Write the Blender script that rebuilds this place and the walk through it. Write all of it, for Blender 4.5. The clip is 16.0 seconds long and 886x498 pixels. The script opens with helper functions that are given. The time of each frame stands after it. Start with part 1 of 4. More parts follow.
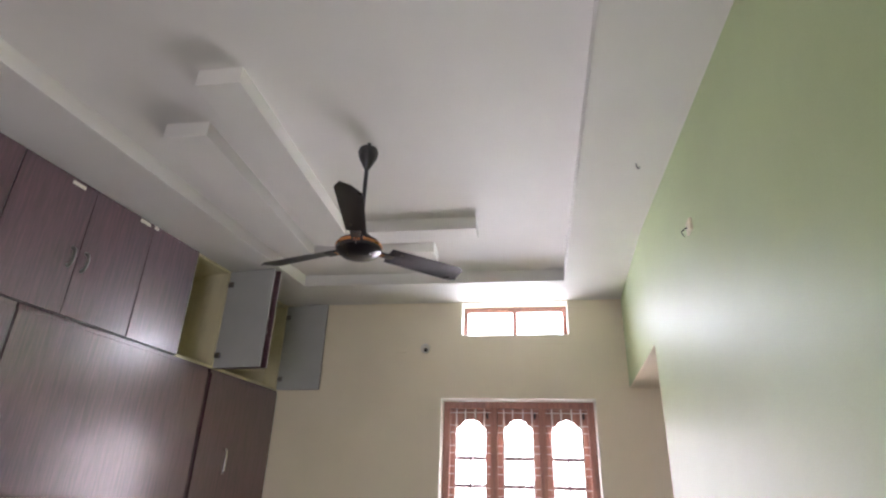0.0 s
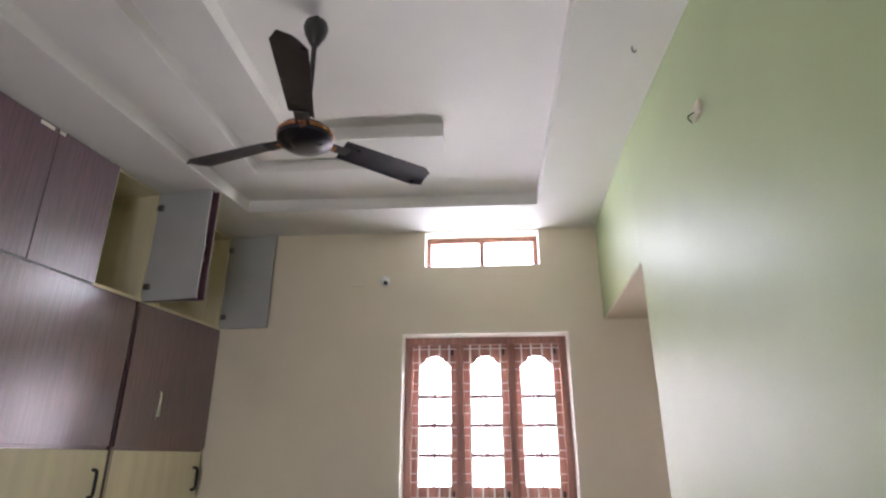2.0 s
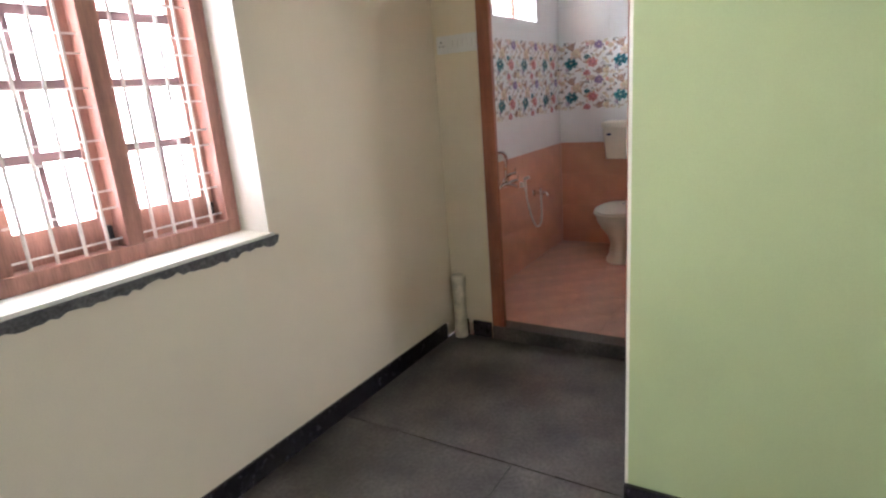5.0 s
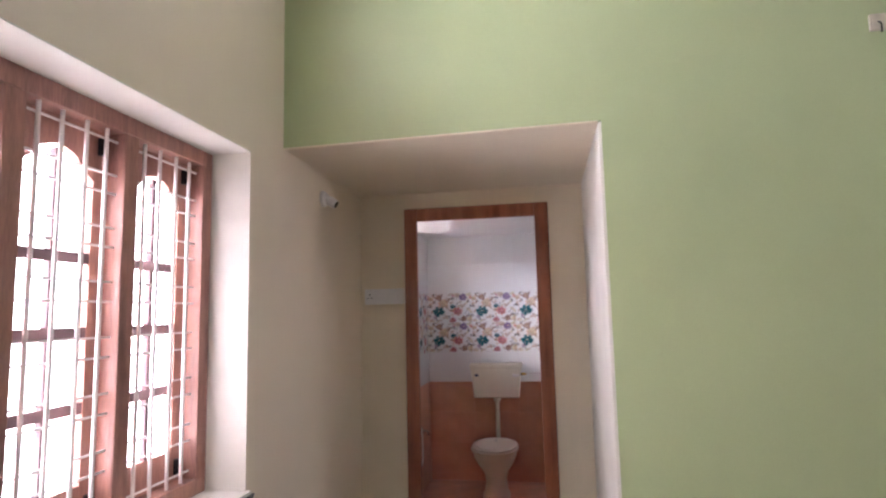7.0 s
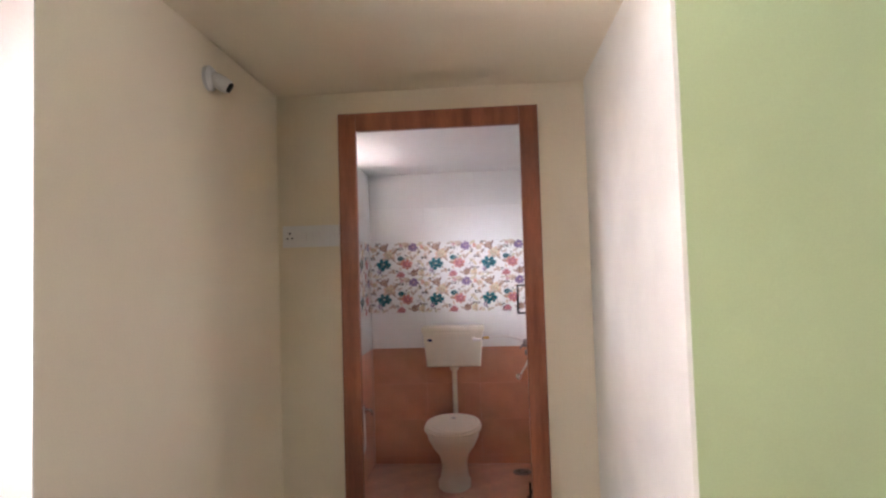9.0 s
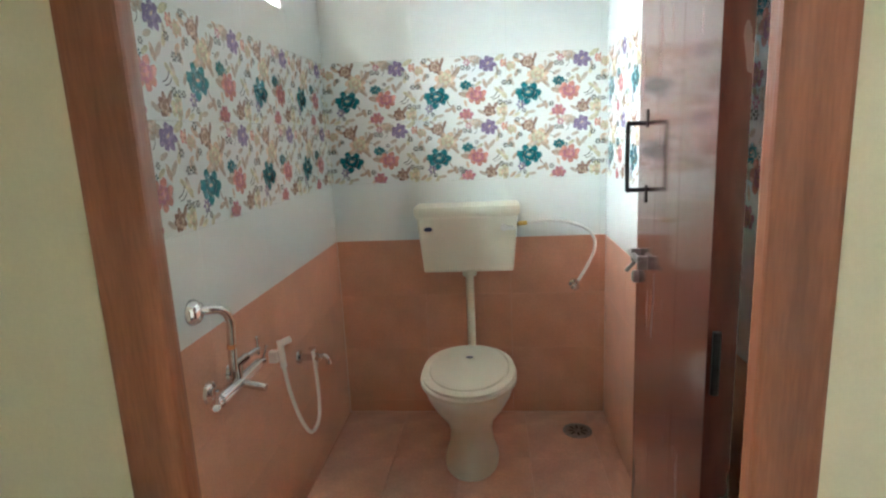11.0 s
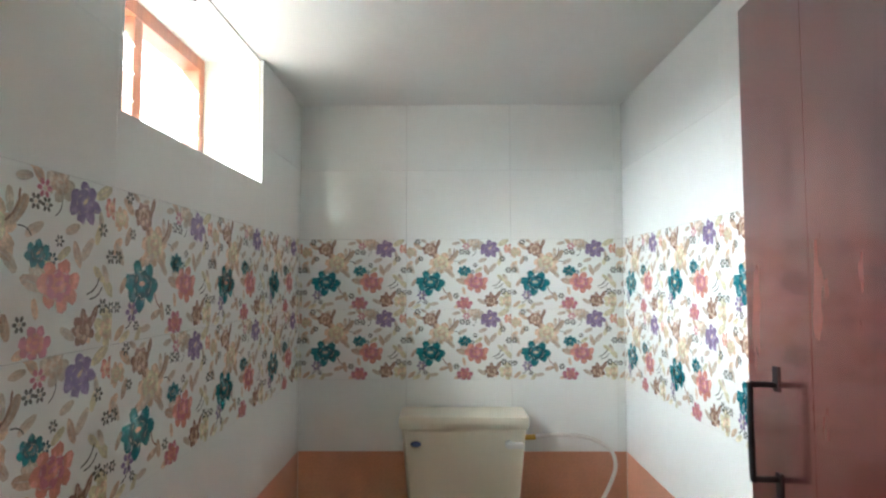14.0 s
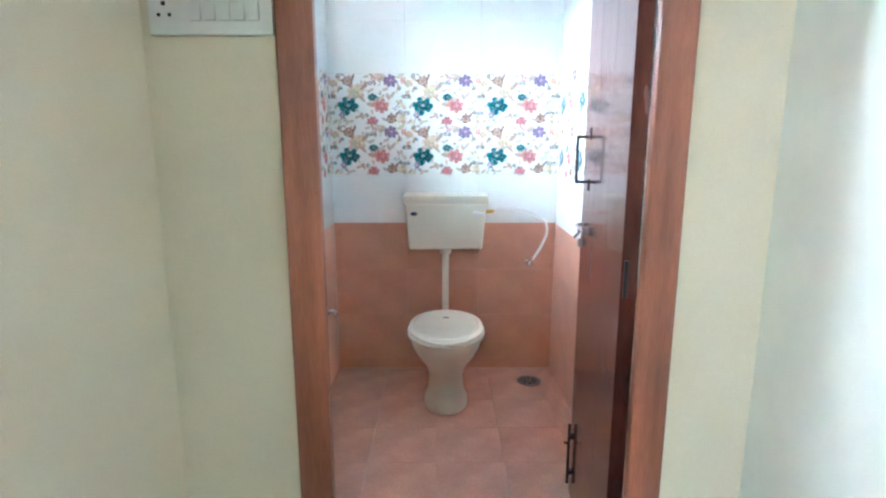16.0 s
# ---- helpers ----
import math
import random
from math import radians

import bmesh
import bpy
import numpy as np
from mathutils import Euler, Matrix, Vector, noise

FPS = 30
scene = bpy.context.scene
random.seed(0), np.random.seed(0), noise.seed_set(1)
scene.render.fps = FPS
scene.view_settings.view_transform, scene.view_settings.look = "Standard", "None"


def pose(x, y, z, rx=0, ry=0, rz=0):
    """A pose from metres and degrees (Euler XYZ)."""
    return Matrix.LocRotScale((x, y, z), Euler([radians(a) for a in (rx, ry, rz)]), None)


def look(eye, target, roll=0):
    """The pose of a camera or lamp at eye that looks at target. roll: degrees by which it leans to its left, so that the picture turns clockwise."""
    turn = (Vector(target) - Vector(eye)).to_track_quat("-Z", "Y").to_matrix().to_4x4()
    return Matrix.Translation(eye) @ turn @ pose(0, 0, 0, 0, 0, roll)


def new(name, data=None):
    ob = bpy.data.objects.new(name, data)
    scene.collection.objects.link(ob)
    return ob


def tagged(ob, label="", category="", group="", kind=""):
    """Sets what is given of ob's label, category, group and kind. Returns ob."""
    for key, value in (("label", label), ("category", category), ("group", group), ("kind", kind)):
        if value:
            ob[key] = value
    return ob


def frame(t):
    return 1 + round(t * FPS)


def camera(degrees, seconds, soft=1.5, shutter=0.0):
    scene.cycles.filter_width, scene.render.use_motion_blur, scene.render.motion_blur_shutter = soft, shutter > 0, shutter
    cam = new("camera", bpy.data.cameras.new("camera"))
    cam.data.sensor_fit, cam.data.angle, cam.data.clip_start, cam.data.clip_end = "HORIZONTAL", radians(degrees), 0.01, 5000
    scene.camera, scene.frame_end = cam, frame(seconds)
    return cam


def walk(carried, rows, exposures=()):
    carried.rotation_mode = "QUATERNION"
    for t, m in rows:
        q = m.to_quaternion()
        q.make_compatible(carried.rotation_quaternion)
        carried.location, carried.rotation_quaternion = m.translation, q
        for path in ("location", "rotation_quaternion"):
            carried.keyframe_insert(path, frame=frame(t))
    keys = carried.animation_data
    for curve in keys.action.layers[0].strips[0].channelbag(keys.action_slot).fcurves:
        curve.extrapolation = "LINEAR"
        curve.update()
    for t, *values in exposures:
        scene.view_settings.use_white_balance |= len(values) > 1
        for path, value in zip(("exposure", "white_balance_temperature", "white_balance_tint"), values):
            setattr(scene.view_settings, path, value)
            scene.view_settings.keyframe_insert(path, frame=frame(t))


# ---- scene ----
cam = camera(75.9, 16.0, soft=2.3)
PATH = [
    (0, (-0.796, -4.954, 1.433), (-1.092, -3.157, 2.259), 1.9),
    (0.5, (-0.792, -5.015, 1.445), (-1.082, -3.34, 2.499), 3.6),
    (1, (-0.789, -5.056, 1.444), (-1.081, -3.493, 2.657), 5.0),
    (1.5, (-0.829, -4.938, 1.433), (-1.132, -3.291, 2.526), 4.9),
    (2, (-0.906, -4.443, 1.353), (-1.056, -2.574, 2.047), 0.0),
    (2.5, (-1.055, -3.992, 1.357), (-0.642, -2.097, 1.843), -3.9),
    (3, (-1.327, -3.602, 1.389), (-0.517, -1.773, 1.373), -2.4),
    (3.5, (-1.492, -3.113, 1.357), (-0.356, -1.471, 1.237), -2.9),
    (3.7, (-1.542, -2.915, 1.364), (-0.35, -1.318, 1.203), -3.2),
    (5.8, (-2.093, -1.39, 1.536), (-0.277, -0.737, 1.009), -3.4),
    (6, (-2.185, -1.333, 1.544), (-0.325, -0.734, 1.12), -3.9),
    (6.5, (-2.275, -1.18, 1.58), (-0.323, -0.743, 1.557), -2.4),
    (7, (-2.314, -1.128, 1.636), (-0.357, -0.779, 1.86), -1.3),
    (7.5, (-2.3, -1.106, 1.641), (-0.344, -0.811, 1.937), -0.6),
    (8, (-2.172, -1.05, 1.61), (-0.202, -0.836, 1.881), -0.1),
    (8.5, (-1.777, -1.016, 1.56), (0.212, -0.85, 1.687), -0.2),
    (9, (-1.372, -0.914, 1.557), (0.621, -0.767, 1.648), -1.7),
    (9.5, (-0.88, -0.822, 1.513), (1.118, -0.725, 1.477), -0.8),
    (9.7, (-0.697, -0.826, 1.459), (1.3, -0.746, 1.394), -2.3),
    (11.8, (0.828, -0.689, 1.552), (2.749, -0.462, 1.043), -1.5),
    (12, (0.862, -0.661, 1.578), (2.805, -0.459, 1.149), -1.3),
    (12.5, (0.888, -0.645, 1.626), (2.876, -0.505, 1.459), -0.9),
    (13, (0.864, -0.652, 1.671), (2.858, -0.537, 1.773), -0.7),
    (13.5, (0.848, -0.647, 1.675), (2.837, -0.575, 1.868), -0.0),
    (14, (0.843, -0.595, 1.656), (2.84, -0.576, 1.768), -0.1),
    (14.5, (0.772, -0.581, 1.622), (2.769, -0.593, 1.506), -0.1),
    (15, (0.534, -0.674, 1.56), (2.519, -0.662, 1.313), 0.0),
    (15.5, (0.218, -0.661, 1.544), (2.178, -0.635, 1.147), 0.0),
    (16, (-0.162, -0.624, 1.498), (1.797, -0.631, 1.099), 0.0),
]
EXPOSURES = [(0, 0.22, 6050, 22), (1, 0.33, 6100, 21), (2, 0.15, 6000, 23), (2.5, 0.0, 5950, 25), (3, 0.1, 6050, 30), (3.7, 0.3, 6150, 28),
             (5.8, 0.83, 5800, 14), (6.2, 0.68, 5900, 19), (7, 0.22, 6050, 30), (8.5, 0.42, 6150, 28), (9.7, 0.85, 6300, 15), (11.8, 1.0, 5450, -12),
             (12.2, 0.97, 5500, -12), (13, 0.52, 5800, -6), (14.3, 0.38, 6000, 1), (15, 0.75, 5600, -5), (15.5, 1.4, 4950, -7), (16, 1.68, 4850, -1)]
walk(cam, [(t, look(eye, target, roll)) for t, eye, target, roll in PATH], EXPOSURES)

# ---- light ----
world = bpy.data.worlds.new("sky")
scene.world = world
world.use_nodes = True
wn = world.node_tree
sky = wn.nodes.new("ShaderNodeTexSky")
sky.sky_type = "NISHITA"
sky.sun_disc = False
sky.sun_elevation = radians(55)
sky.sun_rotation = radians(180)
bg = wn.nodes["Background"]
bg.inputs["Strength"].default_value = 0.12
wn.links.new(sky.outputs["Color"], bg.inputs["Color"])
sun_data = bpy.data.lights.new("sun", "SUN")
sun_data.energy, sun_data.angle, sun_data.color = 2.5, radians(0.5), (1, 0.96, 0.9)
sun = new("sun", sun_data)
sun.matrix_world = look((0, -6, 9), (0, 0, 0))


SOUTH_SIDE = -6.6


def window_light(name, x, y, z, w, h, watts, color):
    """Daylight that falls in through one opening of the north side."""
    d = bpy.data.lights.new(name, "AREA")
    d.shape, d.size, d.size_y, d.energy, d.color = "RECTANGLE", w, h, watts, color
    ob = new(name, d)
    ob.matrix_world = look((x, y, z), (x, y - 1, z))
    return ob


window_light("window_daylight", -0.925, 0.75, 1.55, 2.6, 2.0, 480, (1.0, 0.97, 0.95))
window_light("ventilator_daylight", -1.0, 0.7, 2.98, 2.6, 0.75, 290, (0.90, 0.97, 1.0))
bath_light = window_light("bathroom_daylight", 2.38, 0.92, 3.03, 3.4, 1.8, 1600, (0.97, 0.98, 1.0))
bath_light.matrix_world = look((2.38, 0.92, 3.03), (2.38, -0.5, 1.45))

# unseen fill lamp added beyond the south wall to brighten the room
south_fill = window_light("south_fill_lamp", -1.7, SOUTH_SIDE, 1.1, 1.5, 2.1, 40, (0.97, 0.98, 1.0))
south_fill.matrix_world = look((-1.7, SOUTH_SIDE, 1.1), (-1.7, 0, 1.1))

# ---- materials ----
def mat(name, color, rough=0.6, metal=0.0, vary=0.10, scale=6.0, grain=0.0, grain_scale=180.0, bump=0.05, stretch=(1, 1, 1), spec=0.5, stain=None, per_piece=0.0, coat=0.0, coat_rough=0.15, coat_ior=1.5):
    """A surface with two scales of variation: soft patches (or stains) and fine grain with relief."""
    m = bpy.data.materials.new(name)
    m.use_nodes = True
    nt = m.node_tree
    n, l = nt.nodes, nt.links
    b = n["Principled BSDF"]
    b.inputs["Metallic"].default_value = metal
    b.inputs["Specular IOR Level"].default_value = spec
    b.inputs["Coat Weight"].default_value = coat
    b.inputs["Coat IOR"].default_value = coat_ior
    b.inputs["Coat Roughness"].default_value = coat_rough
    tc = n.new("ShaderNodeTexCoord")
    mp = n.new("ShaderNodeMapping")
    mp.inputs["Scale"].default_value = stretch
    l.new(tc.outputs["Object"], mp.inputs["Vector"])
    big = n.new("ShaderNodeTexNoise")
    big.inputs["Scale"].default_value = scale
    big.inputs["Detail"].default_value = 5
    fine = n.new("ShaderNodeTexNoise")
    fine.inputs["Scale"].default_value = grain_scale
    fine.inputs["Detail"].default_value = 3
    l.new(mp.outputs["Vector"], big.inputs["Vector"])
    l.new(mp.outputs["Vector"], fine.inputs["Vector"])
    ramp = n.new("ShaderNodeValToRGB")
    ramp.color_ramp.elements[0].position, ramp.color_ramp.elements[1].position = 0.3, 0.72
    dark = stain or tuple(c * (1 - vary) for c in color)
    lite = tuple(min(1, c * (1 + vary * 0.5)) for c in color)
    ramp.color_ramp.elements[0].color, ramp.color_ramp.elements[1].color = (*dark, 1), (*lite, 1)
    l.new(big.outputs["Fac"], ramp.inputs["Fac"])
    out = ramp.outputs["Color"]
    if grain:
        mix = n.new("ShaderNodeMix")
        mix.data_type, mix.blend_type = "RGBA", "MULTIPLY"
        gr = n.new("ShaderNodeValToRGB")
        gr.color_ramp.elements[0].position, gr.color_ramp.elements[1].position = 0.35, 0.65
        gr.color_ramp.elements[0].color = (1 - grain, 1 - grain, 1 - grain, 1)
        l.new(fine.outputs["Fac"], gr.inputs["Fac"])
        mix.inputs[0].default_value = 1.0
        l.new(out, mix.inputs[6])
        l.new(gr.outputs["Color"], mix.inputs[7])
        out = mix.outputs[2]
    if per_piece:
        info = n.new("ShaderNodeObjectInfo")
        rng = n.new("ShaderNodeMapRange")
        rng.inputs["To Min"].default_value, rng.inputs["To Max"].default_value = 1 - per_piece, 1 + per_piece
        l.new(info.outputs["Random"], rng.inputs["Value"])
        hsv = n.new("ShaderNodeHueSaturation")
        l.new(rng.outputs["Result"], hsv.inputs["Value"])
        l.new(out, hsv.inputs["Color"])
        out = hsv.outputs["Color"]
    l.new(out, b.inputs["Base Color"])
    rr = n.new("ShaderNodeMapRange")
    rr.inputs["To Min"].default_value, rr.inputs["To Max"].default_value = max(0.02, rough - 0.08), min(1, rough + 0.08)
    l.new(big.outputs["Fac"], rr.inputs["Value"])
    l.new(rr.outputs["Result"], b.inputs["Roughness"])
    if bump:
        bp = n.new("ShaderNodeBump")
        bp.inputs["Strength"].default_value, bp.inputs["Distance"].default_value = bump, 0.01
        l.new(fine.outputs["Fac"], bp.inputs["Height"])
        l.new(bp.outputs["Normal"], b.inputs["Normal"])
    return m


def glass_mat(name, rough=0.02):
    m = bpy.data.materials.new(name)
    m.use_nodes = True
    b = m.node_tree.nodes["Principled BSDF"]
    b.inputs["Transmission Weight"].default_value = 1
    b.inputs["Roughness"].default_value = rough
    b.inputs["IOR"].default_value = 1.45
    return m


CREAM = mat("cream_wall_paint", (0.82, 0.725, 0.55), 0.5, scale=1.6, vary=0.06, grain=0.03, bump=0.06)
GREEN = mat("green_wall_paint", (0.45, 0.53, 0.275), 0.43, scale=1.1, vary=0.12, grain=0.03, bump=0.05)
WHITE = mat("white_ceiling_paint", (0.80, 0.77, 0.72), 0.6, scale=1.4, vary=0.05, bump=0.05)
REVEAL = mat("white_reveal_paint", (0.80, 0.785, 0.69), 0.5, scale=5, vary=0.08, bump=0.08)
BATHWHITE = mat("bathroom_ceiling_paint", (0.85, 0.86, 0.85), 0.55, scale=2, vary=0.05)
SLATE = mat("dark_stone_slab", (0.125, 0.11, 0.10), 0.42, stain=(0.045, 0.042, 0.042), scale=4, vary=0.5, grain=0.35, grain_scale=60, bump=0.12, per_piece=0.12)
JOINT = mat("floor_joint_mortar", (0.16, 0.155, 0.15), 0.9, scale=9, vary=0.3, grain=0.3)
SKIRT = mat("black_granite", (0.022, 0.02, 0.024), 0.25, scale=30, vary=0.4, grain=0.3, bump=0.02)
CEMENT = mat("rough_cement", (0.17, 0.165, 0.16), 0.95, scale=18, vary=0.4, grain=0.4, grain_scale=90, bump=0.6)
TEAK = mat("varnished_teak", (0.36, 0.12, 0.058), 0.38, scale=3, vary=0.40, grain=0.16, grain_scale=40, stretch=(6, 6, 0.6), bump=0.08, coat=0.2)
WINWOOD = mat("pale_window_wood", (0.42, 0.20, 0.145), 0.45, scale=4, vary=0.35, grain=0.25, grain_scale=40, stretch=(6, 6, 0.6), bump=0.08)
LEAF = mat("door_leaf_wood", (0.105, 0.032, 0.024), 0.25, stain=(0.038, 0.011, 0.013), scale=9, vary=0.45, grain=0.15, grain_scale=30, stretch=(1.6, 1.6, 0.4), bump=0.008, coat=0.65, coat_rough=0.09, coat_ior=1.55, spec=0.7, per_piece=0.06)
LAMINATE = mat("dark_wardrobe_laminate", (0.115, 0.038, 0.055), 0.33, spec=0.9, scale=9, vary=0.45, grain=0.28, grain_scale=46, stretch=(7, 7, 0.45), bump=0.03, coat=1.0, coat_rough=0.24, coat_ior=1.9)
GREYLAM = mat("grey_laminate", (0.46, 0.46, 0.44), 0.5, scale=3, vary=0.08)
CREAMLAM = mat("cream_laminate", (0.74, 0.66, 0.44), 0.45, scale=3, vary=0.1, stretch=(4, 4, 0.5))
GRILLE = mat("cream_painted_iron", (0.82, 0.78, 0.74), 0.4, scale=30, vary=0.12)
IRON = mat("black_iron", (0.03, 0.028, 0.03), 0.4, metal=0.6, scale=40, vary=0.4)
FANMAT = mat("dark_brown_fan_enamel", (0.014, 0.010, 0.013), 0.3, scale=20, vary=0.3, coat=0.4)
COPPER = mat("copper_trim", (0.62, 0.27, 0.12), 0.28, metal=1.0, scale=30, vary=0.2)
CHROME = mat("chrome", (0.78, 0.78, 0.80), 0.12, metal=1.0, scale=30, vary=0.1, bump=0)
STEEL = mat("dull_steel", (0.30, 0.28, 0.28), 0.35, metal=1.0, scale=40, vary=0.25)
BRASS = mat("brass", (0.72, 0.50, 0.14), 0.3, metal=1.0, scale=30, vary=0.2)
IVORY = mat("ivory_plastic", (0.80, 0.77, 0.64), 0.48, scale=5, vary=0.04, bump=0, spec=0.35)
CERAMIC = mat("ivory_ceramic", (0.80, 0.78, 0.68), 0.3, scale=4, vary=0.04, bump=0.0)
GLAZING = mat("weathered_glazing_wood", (0.16, 0.085, 0.085), 0.6, scale=8, vary=0.3, grain=0.2)
PLASTIC = mat("white_plastic", (0.80, 0.79, 0.76), 0.35, scale=8, vary=0.06, bump=0.01)
BLUE = mat("dark_blue_badge", (0.03, 0.05, 0.14), 0.3, vary=0.1)
BLACK = mat("black_holes", (0.015, 0.015, 0.015), 0.7, vary=0.2)
TILEW = mat("white_glazed_tile", (0.85, 0.87, 0.85), 0.12, scale=3, vary=0.035, bump=0.004, per_piece=0.004)
TILEB = mat("terracotta_glazed_tile", (0.66, 0.33, 0.22), 0.35, scale=5, vary=0.14, grain=0.10, grain_scale=120, bump=0.02, per_piece=0.003)
TILEF = mat("pink_floor_tile", (0.62, 0.34, 0.25), 0.40, scale=6, vary=0.2, grain=0.12, grain_scale=90, bump=0.03, per_piece=0.012)
GROUT = mat("tile_grout", (0.76, 0.76, 0.73), 0.9, vary=0.2, scale=20)
GROUTB = mat("brown_grout", (0.50, 0.26, 0.19), 0.9, vary=0.2, scale=20)
TAPE = mat("cream_tape", (0.78, 0.72, 0.62), 0.5, vary=0.1)
DIRTY = mat("stained_pvc", (0.72, 0.66, 0.50), 0.5, scale=12, vary=0.35)
GLASS = glass_mat("window_glass")
FROST = glass_mat("frosted_glass", 0.5)
# emission that makes the view through the windows burn out to white
OUTSIDE_GLOW = bpy.data.materials.new("outside_white_glow")
OUTSIDE_GLOW.use_nodes = True
OUTSIDE_GLOW.node_tree.nodes["Principled BSDF"].inputs["Emission Color"].default_value = (1.0, 0.985, 0.97, 1)
OUTSIDE_GLOW.node_tree.nodes["Principled BSDF"].inputs["Emission Strength"].default_value = 3.0
GROUND = mat("ground_outside", (0.35, 0.32, 0.28), 0.9, scale=0.5, vary=0.3)


# ---- builders ----
def box(bm, x0, x1, y0, y1, z0, z1, bevel=0.0, m=None):
    r = bmesh.ops.create_cube(bm, size=1)
    vs = r["verts"]
    M = Matrix.Translation(((x0 + x1) / 2, (y0 + y1) / 2, (z0 + z1) / 2)) @ Matrix.Diagonal((abs(x1 - x0), abs(y1 - y0), abs(z1 - z0), 1))
    bmesh.ops.transform(bm, matrix=M, verts=vs)
    if bevel:
        es = list({e for v in vs for e in v.link_edges})
        vs = bmesh.ops.bevel(bm, geom=es, offset=bevel, segments=2, profile=0.7, affect="EDGES")["verts"]
    if m is not None:
        bmesh.ops.transform(bm, matrix=m, verts=list(set(vs)))
    return bm


def cube(*a, **k):
    return box(bmesh.new(), *a, **k)


def prism(bm, pts, z0, z1):
    lo = [bm.verts.new((x, y, z0)) for x, y in pts]
    hi = [bm.verts.new((x, y, z1)) for x, y in pts]
    bm.faces.new(lo[::-1])
    bm.faces.new(hi)
    for i in range(len(pts)):
        j = (i + 1) % len(pts)
        bm.faces.new((lo[i], lo[j], hi[j], hi[i]))
    bmesh.ops.recalc_face_normals(bm, faces=bm.faces)
    return bm


def lathe(bm, profile, seg=24, m=None):
    """Turns (radius, height) pairs about the z axis."""
    rings = []
    made = []
    for r, z in profile:
        ring = [bm.verts.new((r * math.cos(2 * math.pi * i / seg), r * math.sin(2 * math.pi * i / seg), z)) for i in range(seg)]
        rings.append(ring)
        made += ring
    for a, b in zip(rings, rings[1:]):
        for i in range(seg):
            j = (i + 1) % seg
            bm.faces.new((a[i], a[j], b[j], b[i]))
    bm.faces.new(rings[0][::-1])
    bm.faces.new(rings[-1])
    if m is not None:
        bmesh.ops.transform(bm, matrix=m, verts=made)
    return bm


def rod(bm, a, b, r, seg=10):
    a, b = Vector(a), Vector(b)
    d = b - a
    m = Matrix.Translation(a) @ d.to_track_quat("Z", "Y").to_matrix().to_4x4()
    return lathe(bm, [(r, 0), (r, d.length)], seg, m)


def tube(bm, pts, r, seg=10):
    """A round tube along a smooth line through pts."""
    P = [Vector(p) for p in pts]
    fine = []
    for i in range(len(P) - 1):
        p0, p1, p2, p3 = P[max(0, i - 1)], P[i], P[i + 1], P[min(len(P) - 1, i + 2)]
        for k in range(6):
            t = k / 6
            fine.append(0.5 * ((2 * p1) + (p2 - p0) * t + (2 * p0 - 5 * p1 + 4 * p2 - p3) * t * t + (3 * p1 - p0 - 3 * p2 + p3) * t ** 3))
    fine.append(P[-1])
    rings, up = [], None
    for i, p in enumerate(fine):
        d = (fine[min(i + 1, len(fine) - 1)] - fine[max(i - 1, 0)]).normalized()
        if up is None:
            up = d.orthogonal()
        up = (up - d * up.dot(d)).normalized()
        side = d.cross(up)
        rings.append([bm.verts.new(p + r * (math.cos(2 * math.pi * k / seg) * up + math.sin(2 * math.pi * k / seg) * side)) for k in range(seg)])
    for a, b in zip(rings, rings[1:]):
        for i in range(seg):
            j = (i + 1) % seg
            bm.faces.new((a[i], a[j], b[j], b[i]))
    bm.faces.new(rings[0][::-1])
    bm.faces.new(rings[-1])
    return bm


def mesh_of(name, bm, materials, smooth=False):
    me = bpy.data.meshes.new(name)
    bm.normal_update()
    bm.to_mesh(me)
    bm.free()
    for m in materials if isinstance(materials, (list, tuple)) else [materials]:
        me.materials.append(m)
    if smooth:
        for p in me.polygons:
            p.use_smooth = True
        me.set_sharp_from_angle(angle=radians(40))
    return me


def part(name, bm, material, parent, label="", smooth=False, at=None):
    ob = new(name, mesh_of(name, bm, material, smooth))
    ob.parent = parent
    if at is not None:
        ob.matrix_basis = at
    if label:
        ob["label"] = label
    return ob


def thing(name, m, label, category, group="", kind=""):
    ob = new(name)
    ob.empty_display_size = 0.1
    ob.matrix_basis = m
    return tagged(ob, label, category, group, kind)


def structure(name, bm, material, label, category):
    ob = new(name, mesh_of(name, bm, material))
    return tagged(ob, label, category, kind="structure")


def slab_with_holes(bm, us, zs, holes, put):
    """Blocks that fill the grid us x zs but for the holes (u0, u1, z0, z1)."""
    us = sorted(set(us) | {h[0] for h in holes} | {h[1] for h in holes})
    zs = sorted(set(zs) | {h[2] for h in holes} | {h[3] for h in holes})
    for u0, u1 in zip(us, us[1:]):
        for z0, z1 in zip(zs, zs[1:]):
            uc, zc = (u0 + u1) / 2, (z0 + z1) / 2
            if not any(h[0] < uc < h[1] and h[2] < zc < h[3] for h in holes):
                put(bm, u0, u1, z0, z1)
    return bm


# ---- the room's shell ----
LOW, HIGH = 3.160, 3.256            # dropped ceiling border, recessed ceiling
SLANT = 0.145                       # the west side runs off square
WIN = (-1.587, -0.282, 0.988, 2.291)
VENT = (-1.418, -0.464, 2.842, 3.152)
BVENT = (1.860, 2.638, 1.968, 2.365)
ALC_X, ALC_Y, SOFFIT = 1.092, -1.362, 2.380
BX, BY, BZ = 3.118, -1.292, 0.084   # bathroom: far wall, south wall, floor
BCEIL = 2.370
SOUTH = -6.2

